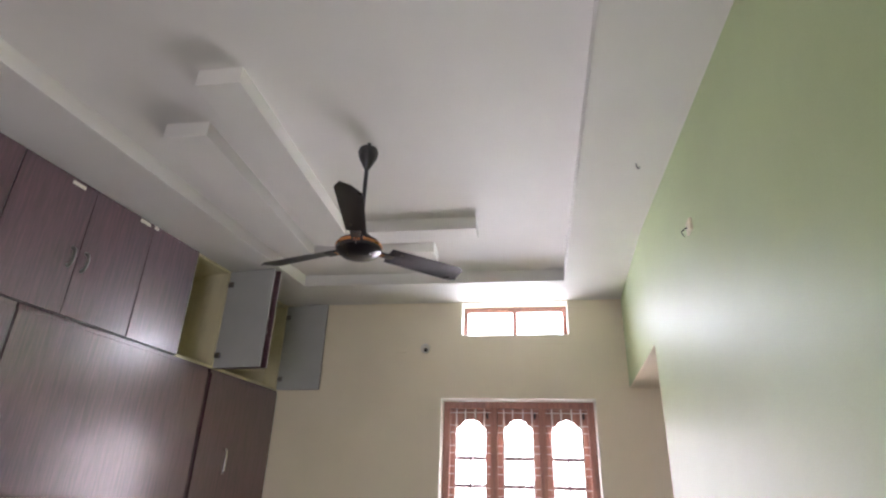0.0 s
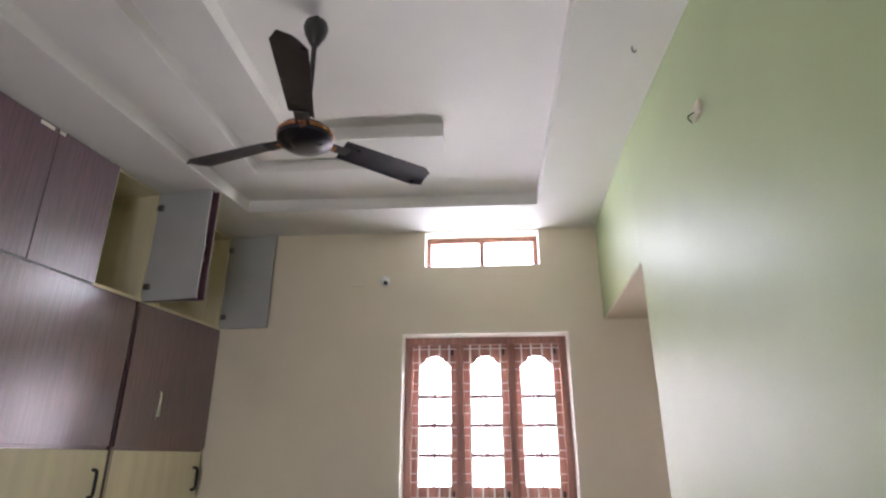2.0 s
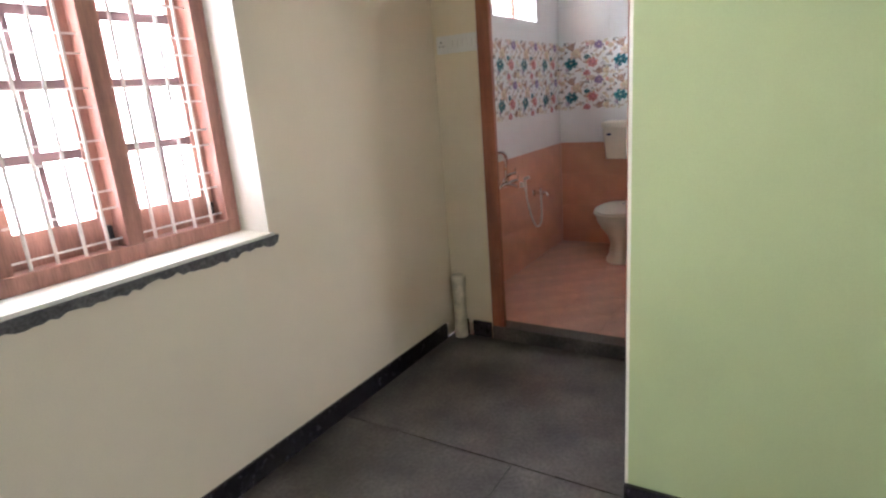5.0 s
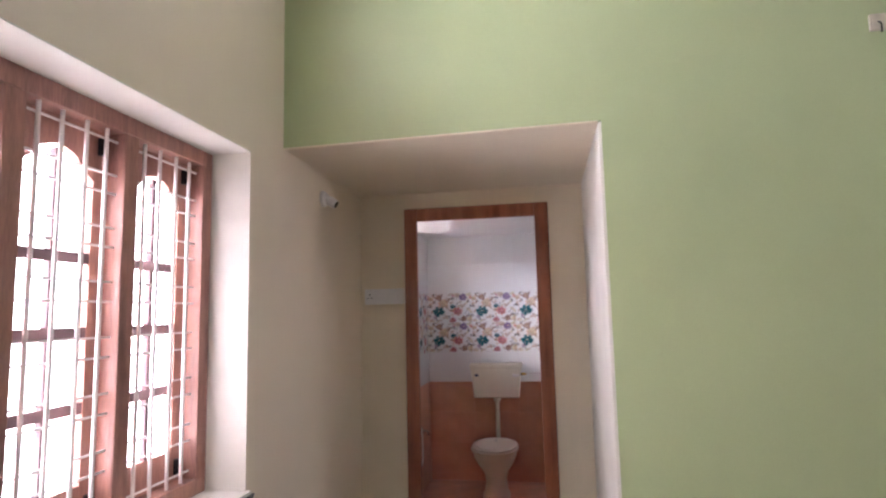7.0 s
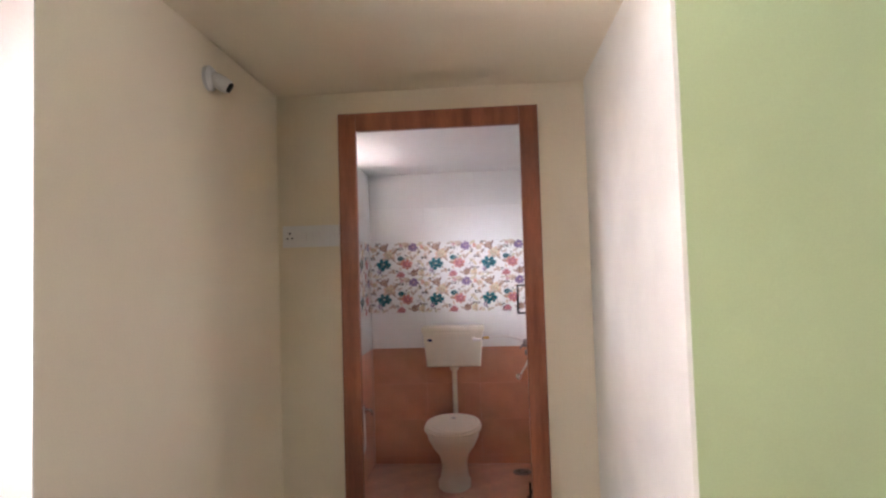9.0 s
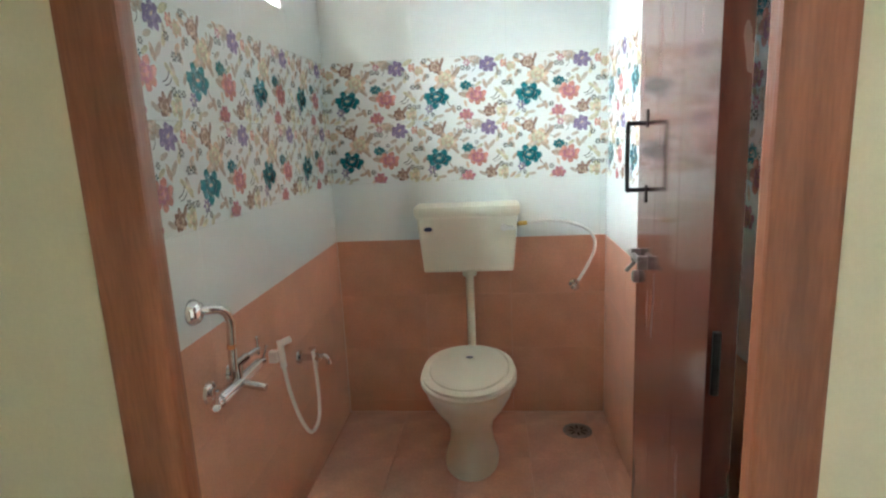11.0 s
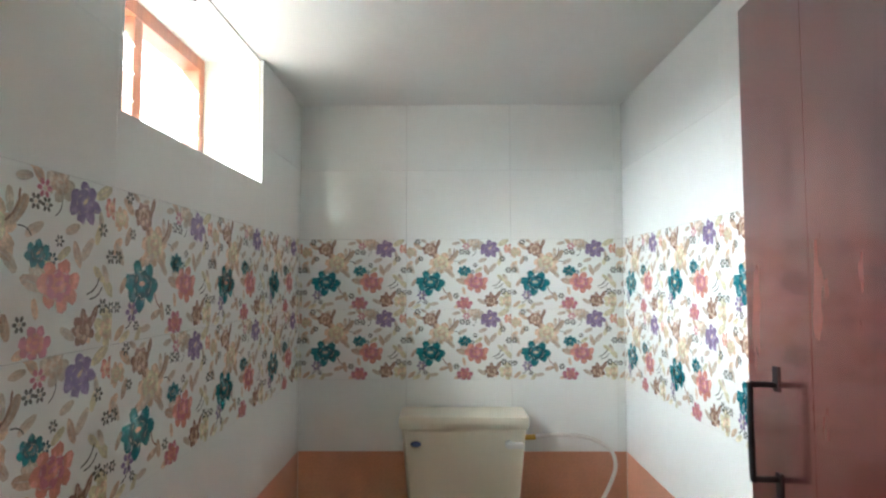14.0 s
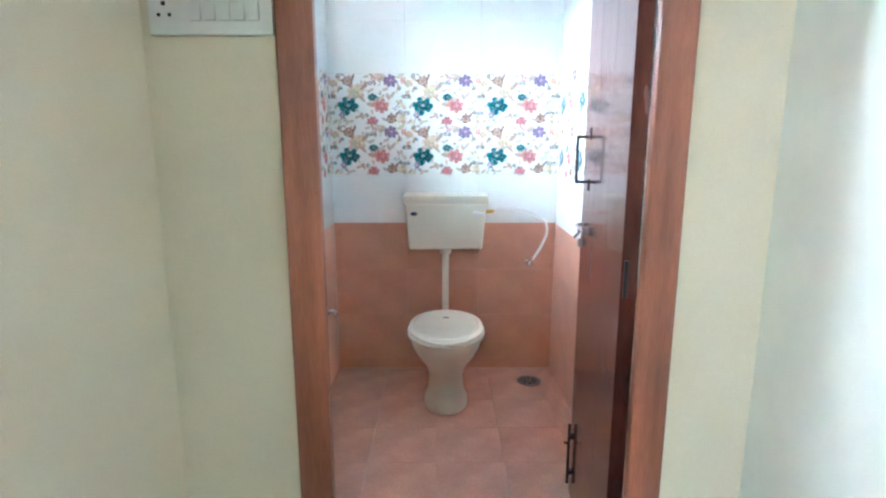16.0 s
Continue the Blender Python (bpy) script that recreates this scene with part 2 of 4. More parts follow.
structure("wall_north", slab_with_holes(bmesh.new(), [-4.6, 1.15], [0, 3.4], [WIN, VENT], lambda bm, a, b, c, d: box(bm, a, b, 0, 0.25, c, d)), CREAM,
          "cream painted plaster wall with a window and a ventilator", "wall")
structure("wall_bath_north", slab_with_holes(bmesh.new(), [1.15, 3.4], [0, 3.4], [BVENT], lambda bm, a, b, c, d: box(bm, a, b, 0.010, 0.25, c, d)), GROUT,
          "bathroom outer wall behind white and floral tiles", "wall")
bm = prism(bmesh.new(), [(0.12, ALC_Y - 0.012), (-0.045, ALC_Y - 0.012), (0.03, SOUTH), (0.12, SOUTH)], 0, SOFFIT + 0.006)
prism(bm, [(0.12, 0), (0, 0), (-0.045, ALC_Y - 0.012), (0.03, SOUTH), (0.12, SOUTH)], SOFFIT + 0.006, 3.4)
structure("wall_east", bm, GREEN, "pale green painted wall with a soft sheen", "wall")
structure("wall_alcove_south", cube(-0.041, ALC_X, ALC_Y - 0.0115, ALC_Y, 0, SOFFIT), REVEAL, "white painted side of the alcove", "wall")
structure("ceiling_alcove", prism(bmesh.new(), [(0.002, 0), (-0.041, ALC_Y), (ALC_X, ALC_Y), (ALC_X, 0)], SOFFIT, SOFFIT + 0.006), CREAM, "low cream painted soffit over the alcove", "ceiling")
DOOR = (-1.160, -0.280, 0.0, 2.283)
structure("wall_alcove_east", slab_with_holes(bmesh.new(), [-1.5, 0], [0, 3.4], [DOOR], lambda bm, a, b, c, d: box(bm, ALC_X, ALC_X + 0.085, a, b, c, d)), CREAM,
          "cream painted wall round the bathroom door", "wall")
structure("wall_bath_east", cube(BX + 0.010, BX + 0.2, BY - 0.2, 0.010, 0, 2.6), GROUT, "bathroom end wall behind tiles", "wall")
structure("wall_bath_south", cube(ALC_X + 0.085, BX + 0.010, BY - 0.2, BY - 0.010, 0, 2.6), GROUT, "bathroom side wall behind tiles", "wall")
structure("ceiling_bath", cube(ALC_X + 0.085, BX + 0.2, BY - 0.2, 0.010, BCEIL, BCEIL + 0.1), BATHWHITE, "white painted bathroom ceiling", "ceiling")
# the opening in this unseen wall is added to let the south fill lamp in
structure("wall_south", slab_with_holes(bmesh.new(), [-4.6, 0.12], [0, 3.4], [(-2.4, -1.0, 0.0, 2.1)], lambda bm, a, b, c, d: box(bm, a, b, SOUTH - 0.2, SOUTH, c, d)), CREAM, "plain cream wall with an added unseen opening for the fill lamp", "wall")
bm = prism(bmesh.new(), [(-3.72, 0), (-4.0, 0), (-5.2, SOUTH), (-3.72 + SLANT * SOUTH, SOUTH)], 0, 3.4)
structure("wall_west", bm, CREAM, "plain cream wall behind the wardrobe", "wall")

# ceiling: dropped border, recess, and two L-shaped plaster bands
ring_in = [(-0.511, -0.49), (-2.745, -0.52), (-2.690 + 0.111 * -5.5, -5.5), (-0.50, -5.5)]
bm = bmesh.new()
ring_out = [(0.0, 0.0), (-4.6, 0.0), (-4.6, SOUTH), (0.0, SOUTH)]
for i in range(4):
    j = (i + 1) % 4
    prism(bm, [ring_out[i], ring_out[j], ring_in[j], ring_in[i]], LOW, HIGH)
box(bm, -4.6, 0.0, SOUTH, 0, HIGH, HIGH + 0.12)


def l_band(bm, x0, x1, y_near, y_front, x_end, w, z):
    prism(bm, [(x0, y_near), (x1, y_near), (x1, y_front), (x_end, y_front), (x_end, y_front + w), (x0, y_front + w)], z, HIGH)


l_band(bm, -2.290, -2.070, -3.08, -1.50, -1.144, 0.20, 3.168)
l_band(bm, -2.69, -2.44, -2.71, -1.13, -1.495, 0.20, 3.168)
structure("ceiling", bm, WHITE, "white false ceiling with a recessed tray and L-shaped bands", "ceiling")

# floors
structure("floor", cube(-4.6, ALC_X, SOUTH, 0, -0.12, -0.006), JOINT, "mortar bed under dark stone floor slabs", "floor")
structure("floor_bath", cube(ALC_X, BX + 0.01, BY - 0.01, 0.01, -0.12, BZ - 0.008), GROUTB, "grouted bed under pink bathroom floor tiles", "floor")
structure("ground", cube(-300, 300, 0.3, 600, -3.3, -3.2), GROUND, "pale open ground outside", "ground")

# added self-lit sheet in place of the bright outdoors
structure("backdrop", cube(-200, 200, 55, 55.5, -3.2, 260), OUTSIDE_GLOW, "glowing white sheet standing in for the overexposed outdoors", "backdrop")


def skirting(x0, x1, y0, y1):
    structure("baseboard", cube(x0, x1, y0, y1, 0, 0.1, bevel=0.003), SKIRT, "polished black granite skirting", "baseboard")


skirting(-3.08, 0.98, -0.014, -0.0005)
skirting(ALC_X - 0.016, ALC_X, -0.272, -0.145)
skirting(ALC_X - 0.03, ALC_X, -0.11, -0.02)
skirting(ALC_X - 0.016, ALC_X, ALC_Y + 0.0, -1.165)
structure("baseboard", prism(bmesh.new(), [(-0.0455, ALC_Y - 0.002), (-0.060, ALC_Y - 0.002), (0.014, SOUTH), (0.029, SOUTH)], 0, 0.1), SKIRT, "polished black granite skirting", "baseboard")
structure("door_sill", cube(ALC_X - 0.012, ALC_X + 0.10, -1.160, -0.280, -0.006, BZ, bevel=0.004), SLATE, "worn grey stone threshold of the bathroom", "sill")


# ---- big window with grille and arched shutters ----
def big_window():
    x0, x1, z0, z1 = WIN
    w = tagged(new("window_1"), "three-light teak window with arched shutters and iron grille", "window", kind="structure")
    w.location = (x0, 0, z0)
    W, H = x1 - x0, z1 - z0
    fy0, fy1 = 0.165, 0.235
    m = 0.062
    bm = bmesh.new()
    for a, b, c, d in ((0, W, 0, m), (0, W, H - m, H), (0, m, m, H - m), (W - m, W, m, H - m)):
        box(bm, a, b, fy0, fy1, c, d, bevel=0.004)
    part("window_frame", bm, WINWOOD, w)
    third = (W - m) / 3
    for k in (1, 2):
        part("mullion", cube(k * third, k * third + m, fy0 + 0.002, fy1, m, H - m, bevel=0.006), WINWOOD, w)
    # plaster reveals
    for nm, dims in (("reveal", (0, 0.004, 0.0, fy0, 0, H)), ("reveal", (W - 0.004, W, 0.0, fy0, 0, H)), ("reveal", (0.004, W - 0.004, 0.0, fy0, H - 0.004, H))):
        part(nm, cube(*dims), REVEAL, w, "white painted reveal")
    part("window_sill", cube(-0.012, W + 0.012, -0.016, fy0, -0.008, 0.006, bevel=0.003), REVEAL, w, "white painted sill top")
    # ragged cement under the sill
    rnd = random.Random(4)
    n = 60
    bm = bmesh.new()
    top, bot, topb, botb = [], [], [], []
    for i in range(n + 1):
        x = -0.03 + (W + 0.06) * i / n
        zz = -0.036 - 0.014 * rnd.random() - 0.010 * math.sin(i * 0.37) * math.sin(i * 0.11)
        top.append(bm.verts.new((x, -0.02, -0.0085)))
        bot.append(bm.verts.new((x, -0.007 - 0.006 * rnd.random(), zz)))
        topb.append(bm.verts.new((x, 0.0, -0.0085)))
        botb.append(bm.verts.new((x, 0.0, zz - 0.004)))
    for i in range(n):
        bm.faces.new((top[i], bot[i], bot[i + 1], top[i + 1]))
        bm.faces.new((bot[i], botb[i], botb[i + 1], bot[i + 1]))
        bm.faces.new((topb[i], top[i], top[i + 1], topb[i + 1]))
    part("cement_edge", bm, CEMENT, w, "ragged unpainted cement under the sill")
    for k in range(3):
        a, b = k * third + m, (k + 1) * third
        iw = b - a
        # iron grille
        for i in range(4):
            x = a + iw * (i + 0.5 + (0.12 if i in (0, 3) else 0) * (1 if i == 0 else -1)) / 4
            part("grille_bar", rod(bmesh.new(), (x, 0.190, m), (x, 0.190, H - m), 0.0062, 8), GRILLE, w)
        nz = 14
        for i in range(nz):
            z = m + (H - 2 * m) * (i + 0.5) / nz + (0.012 if i % 2 else -0.012)
            part("grille_bar", cube(a, b, 0.195, 0.200, z - 0.003, z + 0.003), GRILLE, w)
        # shutter with scalloped head, 2 x 4 panes
        sy0, sy1 = 0.237, 0.268
        st = 0.048
        gx0, gx1, gz0, gz1 = a + st, b - st, m + 0.108, H - m - 0.088
        spring = gz1 - 0.075
        bm = bmesh.new()
        box(bm, a - 0.012, gx0, sy0, sy1, m - 0.012, H - m + 0.012, bevel=0.003)
        box(bm, gx1, b + 0.012, sy0, sy1, m - 0.012, H - m + 0.012, bevel=0.003)
        box(bm, gx0, gx1, sy0, sy1, m - 0.012, gz0, bevel=0.003)
        seg = 16
        gw = gx1 - gx0
        lo_f, hi_f, lo_b, hi_b = [], [], [], []
        for i in range(seg + 1):
            u = i / seg
            c = abs(2 * u - 1)
            arch = spring + (gz1 - spring) * (1 - c ** 1.6) * 0.85 + (0.018 if c < 0.55 else 0.0)
            x = gx0 + gw * u
            lo_f.append(bm.verts.new((x, sy0, arch)))
            hi_f.append(bm.verts.new((x, sy0, H - m + 0.012)))
            lo_b.append(bm.verts.new((x, sy1, arch)))
            hi_b.append(bm.verts.new((x, sy1, H - m + 0.012)))
        for i in range(seg):
            bm.faces.new((lo_f[i], lo_f[i + 1], hi_f[i + 1], hi_f[i]))
            bm.faces.new((lo_b[i + 1], lo_b[i], hi_b[i], hi_b[i + 1]))
            bm.faces.new((lo_f[i + 1], lo_f[i], lo_b[i], lo_b[i + 1]))
        sh = part("shutter", bm, WINWOOD, w, "teak shutter with a scalloped head")
        part("glazing_bar", cube((gx0 + gx1) / 2 - 0.009, (gx0 + gx1) / 2 + 0.009, sy0 + 0.004, sy1 - 0.004, gz0, gz1 - 0.004), GLAZING, sh)
        for i in range(1, 4):
            z = gz0 + 0.222 * i
            part("glazing_bar", cube(gx0, gx1, sy0 + 0.003, sy1 - 0.003, z - 0.016, z + 0.016), GLAZING, sh)
        pane = part("pane", cube(gx0 - 0.004, gx1 + 0.004, sy0 + 0.014, sy0 + 0.018, gz0 - 0.004, gz1), GLASS, sh)
        pane.visible_shadow = False
        # stays and latches in the corners
        for cx, cz in ((b - 0.025, m + 0.05), (b - 0.03, H - m - 0.05)):
            part("latch", cube(cx - 0.009, cx + 0.009, 0.212, 0.236, cz - 0.028, cz + 0.028, bevel=0.005), IRON, sh, "black iron latch")
    return w


big_window()


def ventilator(name, rect, y0, label, panes, louvred):
    x0, x1, z0, z1 = rect
    w = tagged(new(name), label, "window", kind="structure")
    w.location = (x0, 0, z0)
    W, H = x1 - x0, z1 - z0
    m = 0.042
    bm = bmesh.new()
    for a, b, c, d in ((0, W, 0, m), (0, W, H - m, H), (0, m, m, H - m), (W - m, W, m, H - m)):
        box(bm, a, b, y0, y0 + 0.06, c, d, bevel=0.003)
    part("window_frame", bm, TEAK if louvred else WINWOOD, w)
    for k in range(1, panes):
        x = W * k / panes
        part("mullion", cube(x - 0.02, x + 0.02, y0 + 0.002, y0 + 0.06, m, H - m, bevel=0.003), TEAK if louvred else WINWOOD, w)
    part("window_sill", cube(0.0, W, 0.0 if not louvred else 0.012, y0, 0.0, 0.005), REVEAL, w, "white painted sill")
    part("reveal", cube(0, 0.005, 0.0 if not louvred else 0.012, y0, 0.005, H), REVEAL, w)
    part("reveal", cube(W - 0.005, W, 0.0 if not louvred else 0.012, y0, 0.005, H), REVEAL, w)
    for k in range(panes):
        a, b = W * k / panes + 0.022, W * (k + 1) / panes - 0.022
        if louvred:
            for i in range(4):
                z = m + 0.03 + (H - 2 * m - 0.03) * i / 4
                p = part("louvre", cube(max(a, m), min(b, W - m), -0.002, 0.002, -0.05, 0.05), FROST, w, at=pose(0, y0 + 0.03, z + 0.03, -38))
                p.visible_shadow = False
        else:
            p = part("pane", cube(max(a, m), min(b, W - m), y0 + 0.028, y0 + 0.032, m, H - m), GLASS, w)
            p.visible_shadow = False
    return w


ventilator("window_2", VENT, 0.16, "small two-pane ventilator window under the ceiling", 2, False)
ventilator("window_3", BVENT, 0.19, "bathroom ventilator with glass louvres in a wooden frame", 2, True)

# ---- bathroom door ----
door = tagged(new("door_1"), "teak bathroom door standing open into the bathroom", "door", kind="structure")
door.location = (ALC_X, -0.280, BZ)
fw, fx0, fx1, top = 0.080, -0.012, 0.038, 2.283 - BZ
rb = 0.018                          # the rebate starts here, 12 mm deep
for y0, y1, side in ((-fw, 0, 1), (-0.880, -0.880 + fw, -1)):
    jamb = part("door_jamb", cube(fx0, rb, y0, y1, 0, top, bevel=0.006), TEAK, door)
    part("rebate", cube(rb - 0.001, fx1, y0 + (0.012 if side > 0 else 0.001), y1 - (0.012 if side < 0 else 0.001), 0.001, top - 0.001, bevel=0.003), TEAK, jamb)
head = part("door_head", cube(fx0, rb, -0.880 + fw, -fw, top - fw, top, bevel=0.006), TEAK, door)
part("rebate", cube(rb - 0.001, fx1, -0.880 + fw - 0.011, -fw + 0.011, top - fw + 0.012, top - 0.001, bevel=0.003), TEAK, head)
leaf_at = Matrix.Translation((0.180, -0.812, 0.012)) @ pose(0, 0, 0, 0, 0, -4.0)
leaf_w, leaf_h, leaf_t = 0.61, 2.06, 0.042
hinge_x = -0.002
leaf = part("leaf", cube(hinge_x, leaf_w, -leaf_t, -0.004, 0, leaf_h), LEAF, door, "open plank leaf, dark red-brown polish", at=leaf_at)
pw = (leaf_w - hinge_x) / 3
for i in range(3):
    part("plank", cube(hinge_x + pw * i + 0.0004, hinge_x + pw * (i + 1) - 0.0004, -0.006, 0.0, 0.0, leaf_h, bevel=0.0008), LEAF, leaf)
for z in (0.3, 1.03, 1.8):
    part("hinge", rod(bmesh.new(), (hinge_x - 0.004, -0.012, z - 0.05), (hinge_x - 0.004, -0.012, z + 0.05), 0.006), IRON, leaf, "dark iron hinge")
hx = leaf_w - 0.10
hb = tube(bmesh.new(), [(hx, -0.002, 1.39), (hx, 0.035, 1.39), (hx, 0.042, 1.38), (hx, 0.042, 1.25), (hx, 0.035, 1.24), (hx, -0.002, 1.24)], 0.005, 8)
box(hb, hx - 0.008, hx + 0.008, 0.0, 0.003, 1.38, 1.42)
box(hb, hx - 0.008, hx + 0.008, 0.0, 0.003, 1.21, 1.25)
part("pull_handle", hb, IRON, leaf, "black iron pull handle", smooth=True)
bz = 1.075
bb = rod(bmesh.new(), (leaf_w - 0.15, 0.016, bz), (leaf_w - 0.005, 0.016, bz), 0.007)
rod(bb, (leaf_w - 0.10, 0.016, bz), (leaf_w - 0.095, 0.040, bz - 0.03), 0.005)
for xx in (leaf_w - 0.14, leaf_w - 0.05):
    box(bb, xx - 0.006, xx + 0.006, 0, 0.022, bz - 0.016, bz + 0.016, bevel=0.003)
lathe(bb, [(0.016, 0), (0.016, 0.012), (0.010, 0.016)], 14, Matrix.Translation((leaf_w - 0.03, 0.0, bz - 0.06)) @ pose(0, 0, 0, -90))
part("tower_bolt", bb, STEEL, leaf, "worn steel tower bolt", smooth=True)
bb = rod(bmesh.new(), (leaf_w - 0.03, 0.012, 0.05), (leaf_w - 0.03, 0.012, 0.30), 0.006)
for zz in (0.10, 0.25):
    box(bb, leaf_w - 0.042, leaf_w - 0.018, 0, 0.014, zz - 0.008, zz + 0.008, bevel=0.003)
rod(bb, (leaf_w - 0.03, 0.012, 0.22), (leaf_w - 0.03, 0.030, 0.223), 0.005)
part("foot_bolt", bb, IRON, leaf, "dark iron bolt at the foot of the leaf", smooth=True)

# ---- wardrobe along the west side ----
WARD = Matrix.Translation((-3.11, -0.002, 0)) @ pose(0, 0, 0, 0, 0, -math.degrees(math.atan(SLANT)))
# local x: out into the room; local y: 0 at the north end, negative to the south


def ring_handle(bm, y, z):
    pts = [(0.006 + 0.026 * math.sin(math.pi * i / 6), y + 0.018 * math.sin(2 * math.pi * i / 6) * 0.0, z + 0.055 * math.cos(math.pi * i / 6)) for i in range(7)]
    tube(bm, pts, 0.0085, 8)
    for s in (1, -1):
        lathe(bm, [(0.012, 0), (0.012, 0.006), (0.006, 0.01)], 12, Matrix.Translation((0, y, z + s * 0.055)) @ pose(0, 0, 0, 0, 90))
    return bm


def bow_handle(bm, y, z, h=0.13):
    tube(bm, [(0, y, z - h / 2), (0.03, y, z - h / 2 + 0.01), (0.034, y, z), (0.03, y, z + h / 2 - 0.01), (0, y, z + h / 2)], 0.010, 8)
    return bm


LOFT0, LOFT1, DEEP = 2.350, 3.155, 0.55


def loft_unit(s0, s1, doors, open_sides=()):
    """One loft cabinet between s0 and s1 metres south of the north wall; doors: (start, end, hinge side, angle, handle)."""
    t = thing("loft_cabinet", WARD @ Matrix.Translation((0, -s0, LOFT0)), "dark laminate loft cabinet with " + ("its doors standing open" if open_sides else "closed doors") + " above the wardrobe", "cabinet", "loft cabinets")
    L, Hh, b = s1 - s0, LOFT1 - LOFT0, 0.018
    lining = CREAMLAM if open_sides else LAMINATE
    for nm, dims in (("side_panel", (-DEEP, 0, -b, 0, 0, Hh)), ("side_panel", (-DEEP, 0, -L + 0.001, -L + b, 0, Hh)), ("bottom_panel", (-DEEP, -0.001, -L + b, -b, 0, b)),
                     ("top_panel", (-DEEP, -0.001, -L + b, -b, Hh - b, Hh)), ("back_panel", (-DEEP, -DEEP + 0.01, -L + b, -b, b, Hh - b))):
        part(nm, cube(*dims), lining, t)
    for a, c, side, ang, hy in doors:
        a -= s0
        c -= s0
        w = c - a - 0.004
        if side == "n":      # hinge on the north edge
            m = Matrix.Translation((0.001, -a - 0.002, 0)) @ pose(0, 0, 0, 0, 0, ang)
            ys = (-w, 0)
        else:
            m = Matrix.Translation((0.001, -c + 0.002, 0)) @ pose(0, 0, 0, 0, 0, -ang)
            ys = (0, w)
        bm = cube(0.010, 0.019, ys[0], ys[1], 0.004, Hh - 0.004, bevel=0.001)
        d = part("door", bm, LAMINATE, t, "", at=m)
        part("inner_face", cube(0.0, 0.0098, ys[0] + 0.0005, ys[1] - 0.0005, 0.005, Hh - 0.005), GREYLAM, d, "plain grey inner laminate")
        if hy:
            y = ys[0] + 0.045 if (side == "n") else ys[1] - 0.045
            hb = bmesh.new()
            ring_handle(hb, y, Hh * 0.42)
            bmesh.ops.translate(hb, vec=(0.019, 0, 0), verts=hb.verts)
            part("handle", hb, STEEL, d, "curved steel handle", smooth=True)
        if ang:
            for z in (0.1, Hh - 0.12):
                y = -0.03 if side == "n" else 0.03
                hb = cube(-0.02, 0.0, y - 0.022, y + 0.022, z - 0.02, z + 0.02, bevel=0.004)
                part("hinge", hb, STEEL, d, "steel cup hinge")
    return t


loft_unit(0.0, 0.899, [(0.0, 0.425, "n", 92, False), (0.425, 0.862, "s", 85, True)], ("open",))
loft_unit(0.901, 1.319, [(0.901, 1.319, "n", 91, True)], ("open",))
loft_unit(1.321, 1.789, [(1.321, 1.789, "n", 0, False)])
loft_unit(1.791, 2.749, [(1.791, 2.27, "n", 0, True), (2.27, 2.749, "s", 0, True)])
loft_unit(2.751, 3.80, [(2.751, 3.27, "n", 0, True), (3.27, 3.80, "s", 0, True)])



def wardrobe_unit(s0, s1, label, doors, low):
    t = thing("wardrobe", WARD @ Matrix.Translation((0, -s0, 0)), label, "wardrobe", "wardrobe units")
    L = s1 - s0
    part("body", cube(-DEEP, 0, -L + 0.002, 0, 0.0, LOFT0 - 0.004), LAMINATE, t)
    for a, c, hy in doors:
        d = part("door", cube(0.001, 0.020, -c + s0 + 0.003, -a + s0 - 0.003, 1.425, LOFT0 - 0.035, bevel=0.0015), LAMINATE, t)
        if hy is not None:
            hb = bow_handle(bmesh.new(), -hy + s0, 1.70, 0.17)
            bmesh.ops.translate(hb, vec=(0.02, 0, 0), verts=hb.verts)
            part("handle", hb, CHROME, d, "chrome bow handle", smooth=True)
    for a, c, hy in low:
        d = part("low_door", cube(0.001, 0.020, -c + s0 + 0.003, -a + s0 - 0.003, 0.10, 1.405, bevel=0.0015), CREAMLAM, t, "cream laminate door")
        hb = bow_handle(bmesh.new(), -hy + s0, 1.22, 0.15)
        bmesh.ops.translate(hb, vec=(0.02, 0, 0), verts=hb.verts)
        part("handle", hb, IRON, d, "black bow handle", smooth=True)
    part("top_trim", cube(0.0005, 0.012, -L + 0.002, 0, LOFT0 - 0.032, LOFT0 - 0.006), LAMINATE, t)
    return t


wardrobe_unit(0.0, 0.93, "narrow dark laminate wardrobe with a cream lower door", [(0.0, 0.92, 0.62)], [(0.03, 0.92, 0.10)])
wardrobe_unit(0.955, 2.50, "wide dark laminate wardrobe with a cream lower door", [(0.955, 2.50, None)], [(0.955, 2.50, 1.05)])
wardrobe_unit(2.51, 4.10, "wide dark laminate wardrobe beside the loft end", [(2.51, 4.10, None)], [(2.51, 4.10, 2.62)])
for s, z in ((1.87, 3.13), (2.40, 3.12), (1.77, 3.135)):
    tp = new("tape_strip", mesh_of("tape_strip", cube(0.0205, 0.0215, -s - (0.045 if s != 1.77 else 0.02), -s + (0.045 if s != 1.77 else 0.02), z - 0.012, z + 0.012), TAPE))
    tp.matrix_basis = WARD
    tagged(tp, "strip of cream tape stuck on a loft door", "tape", "tape strips")

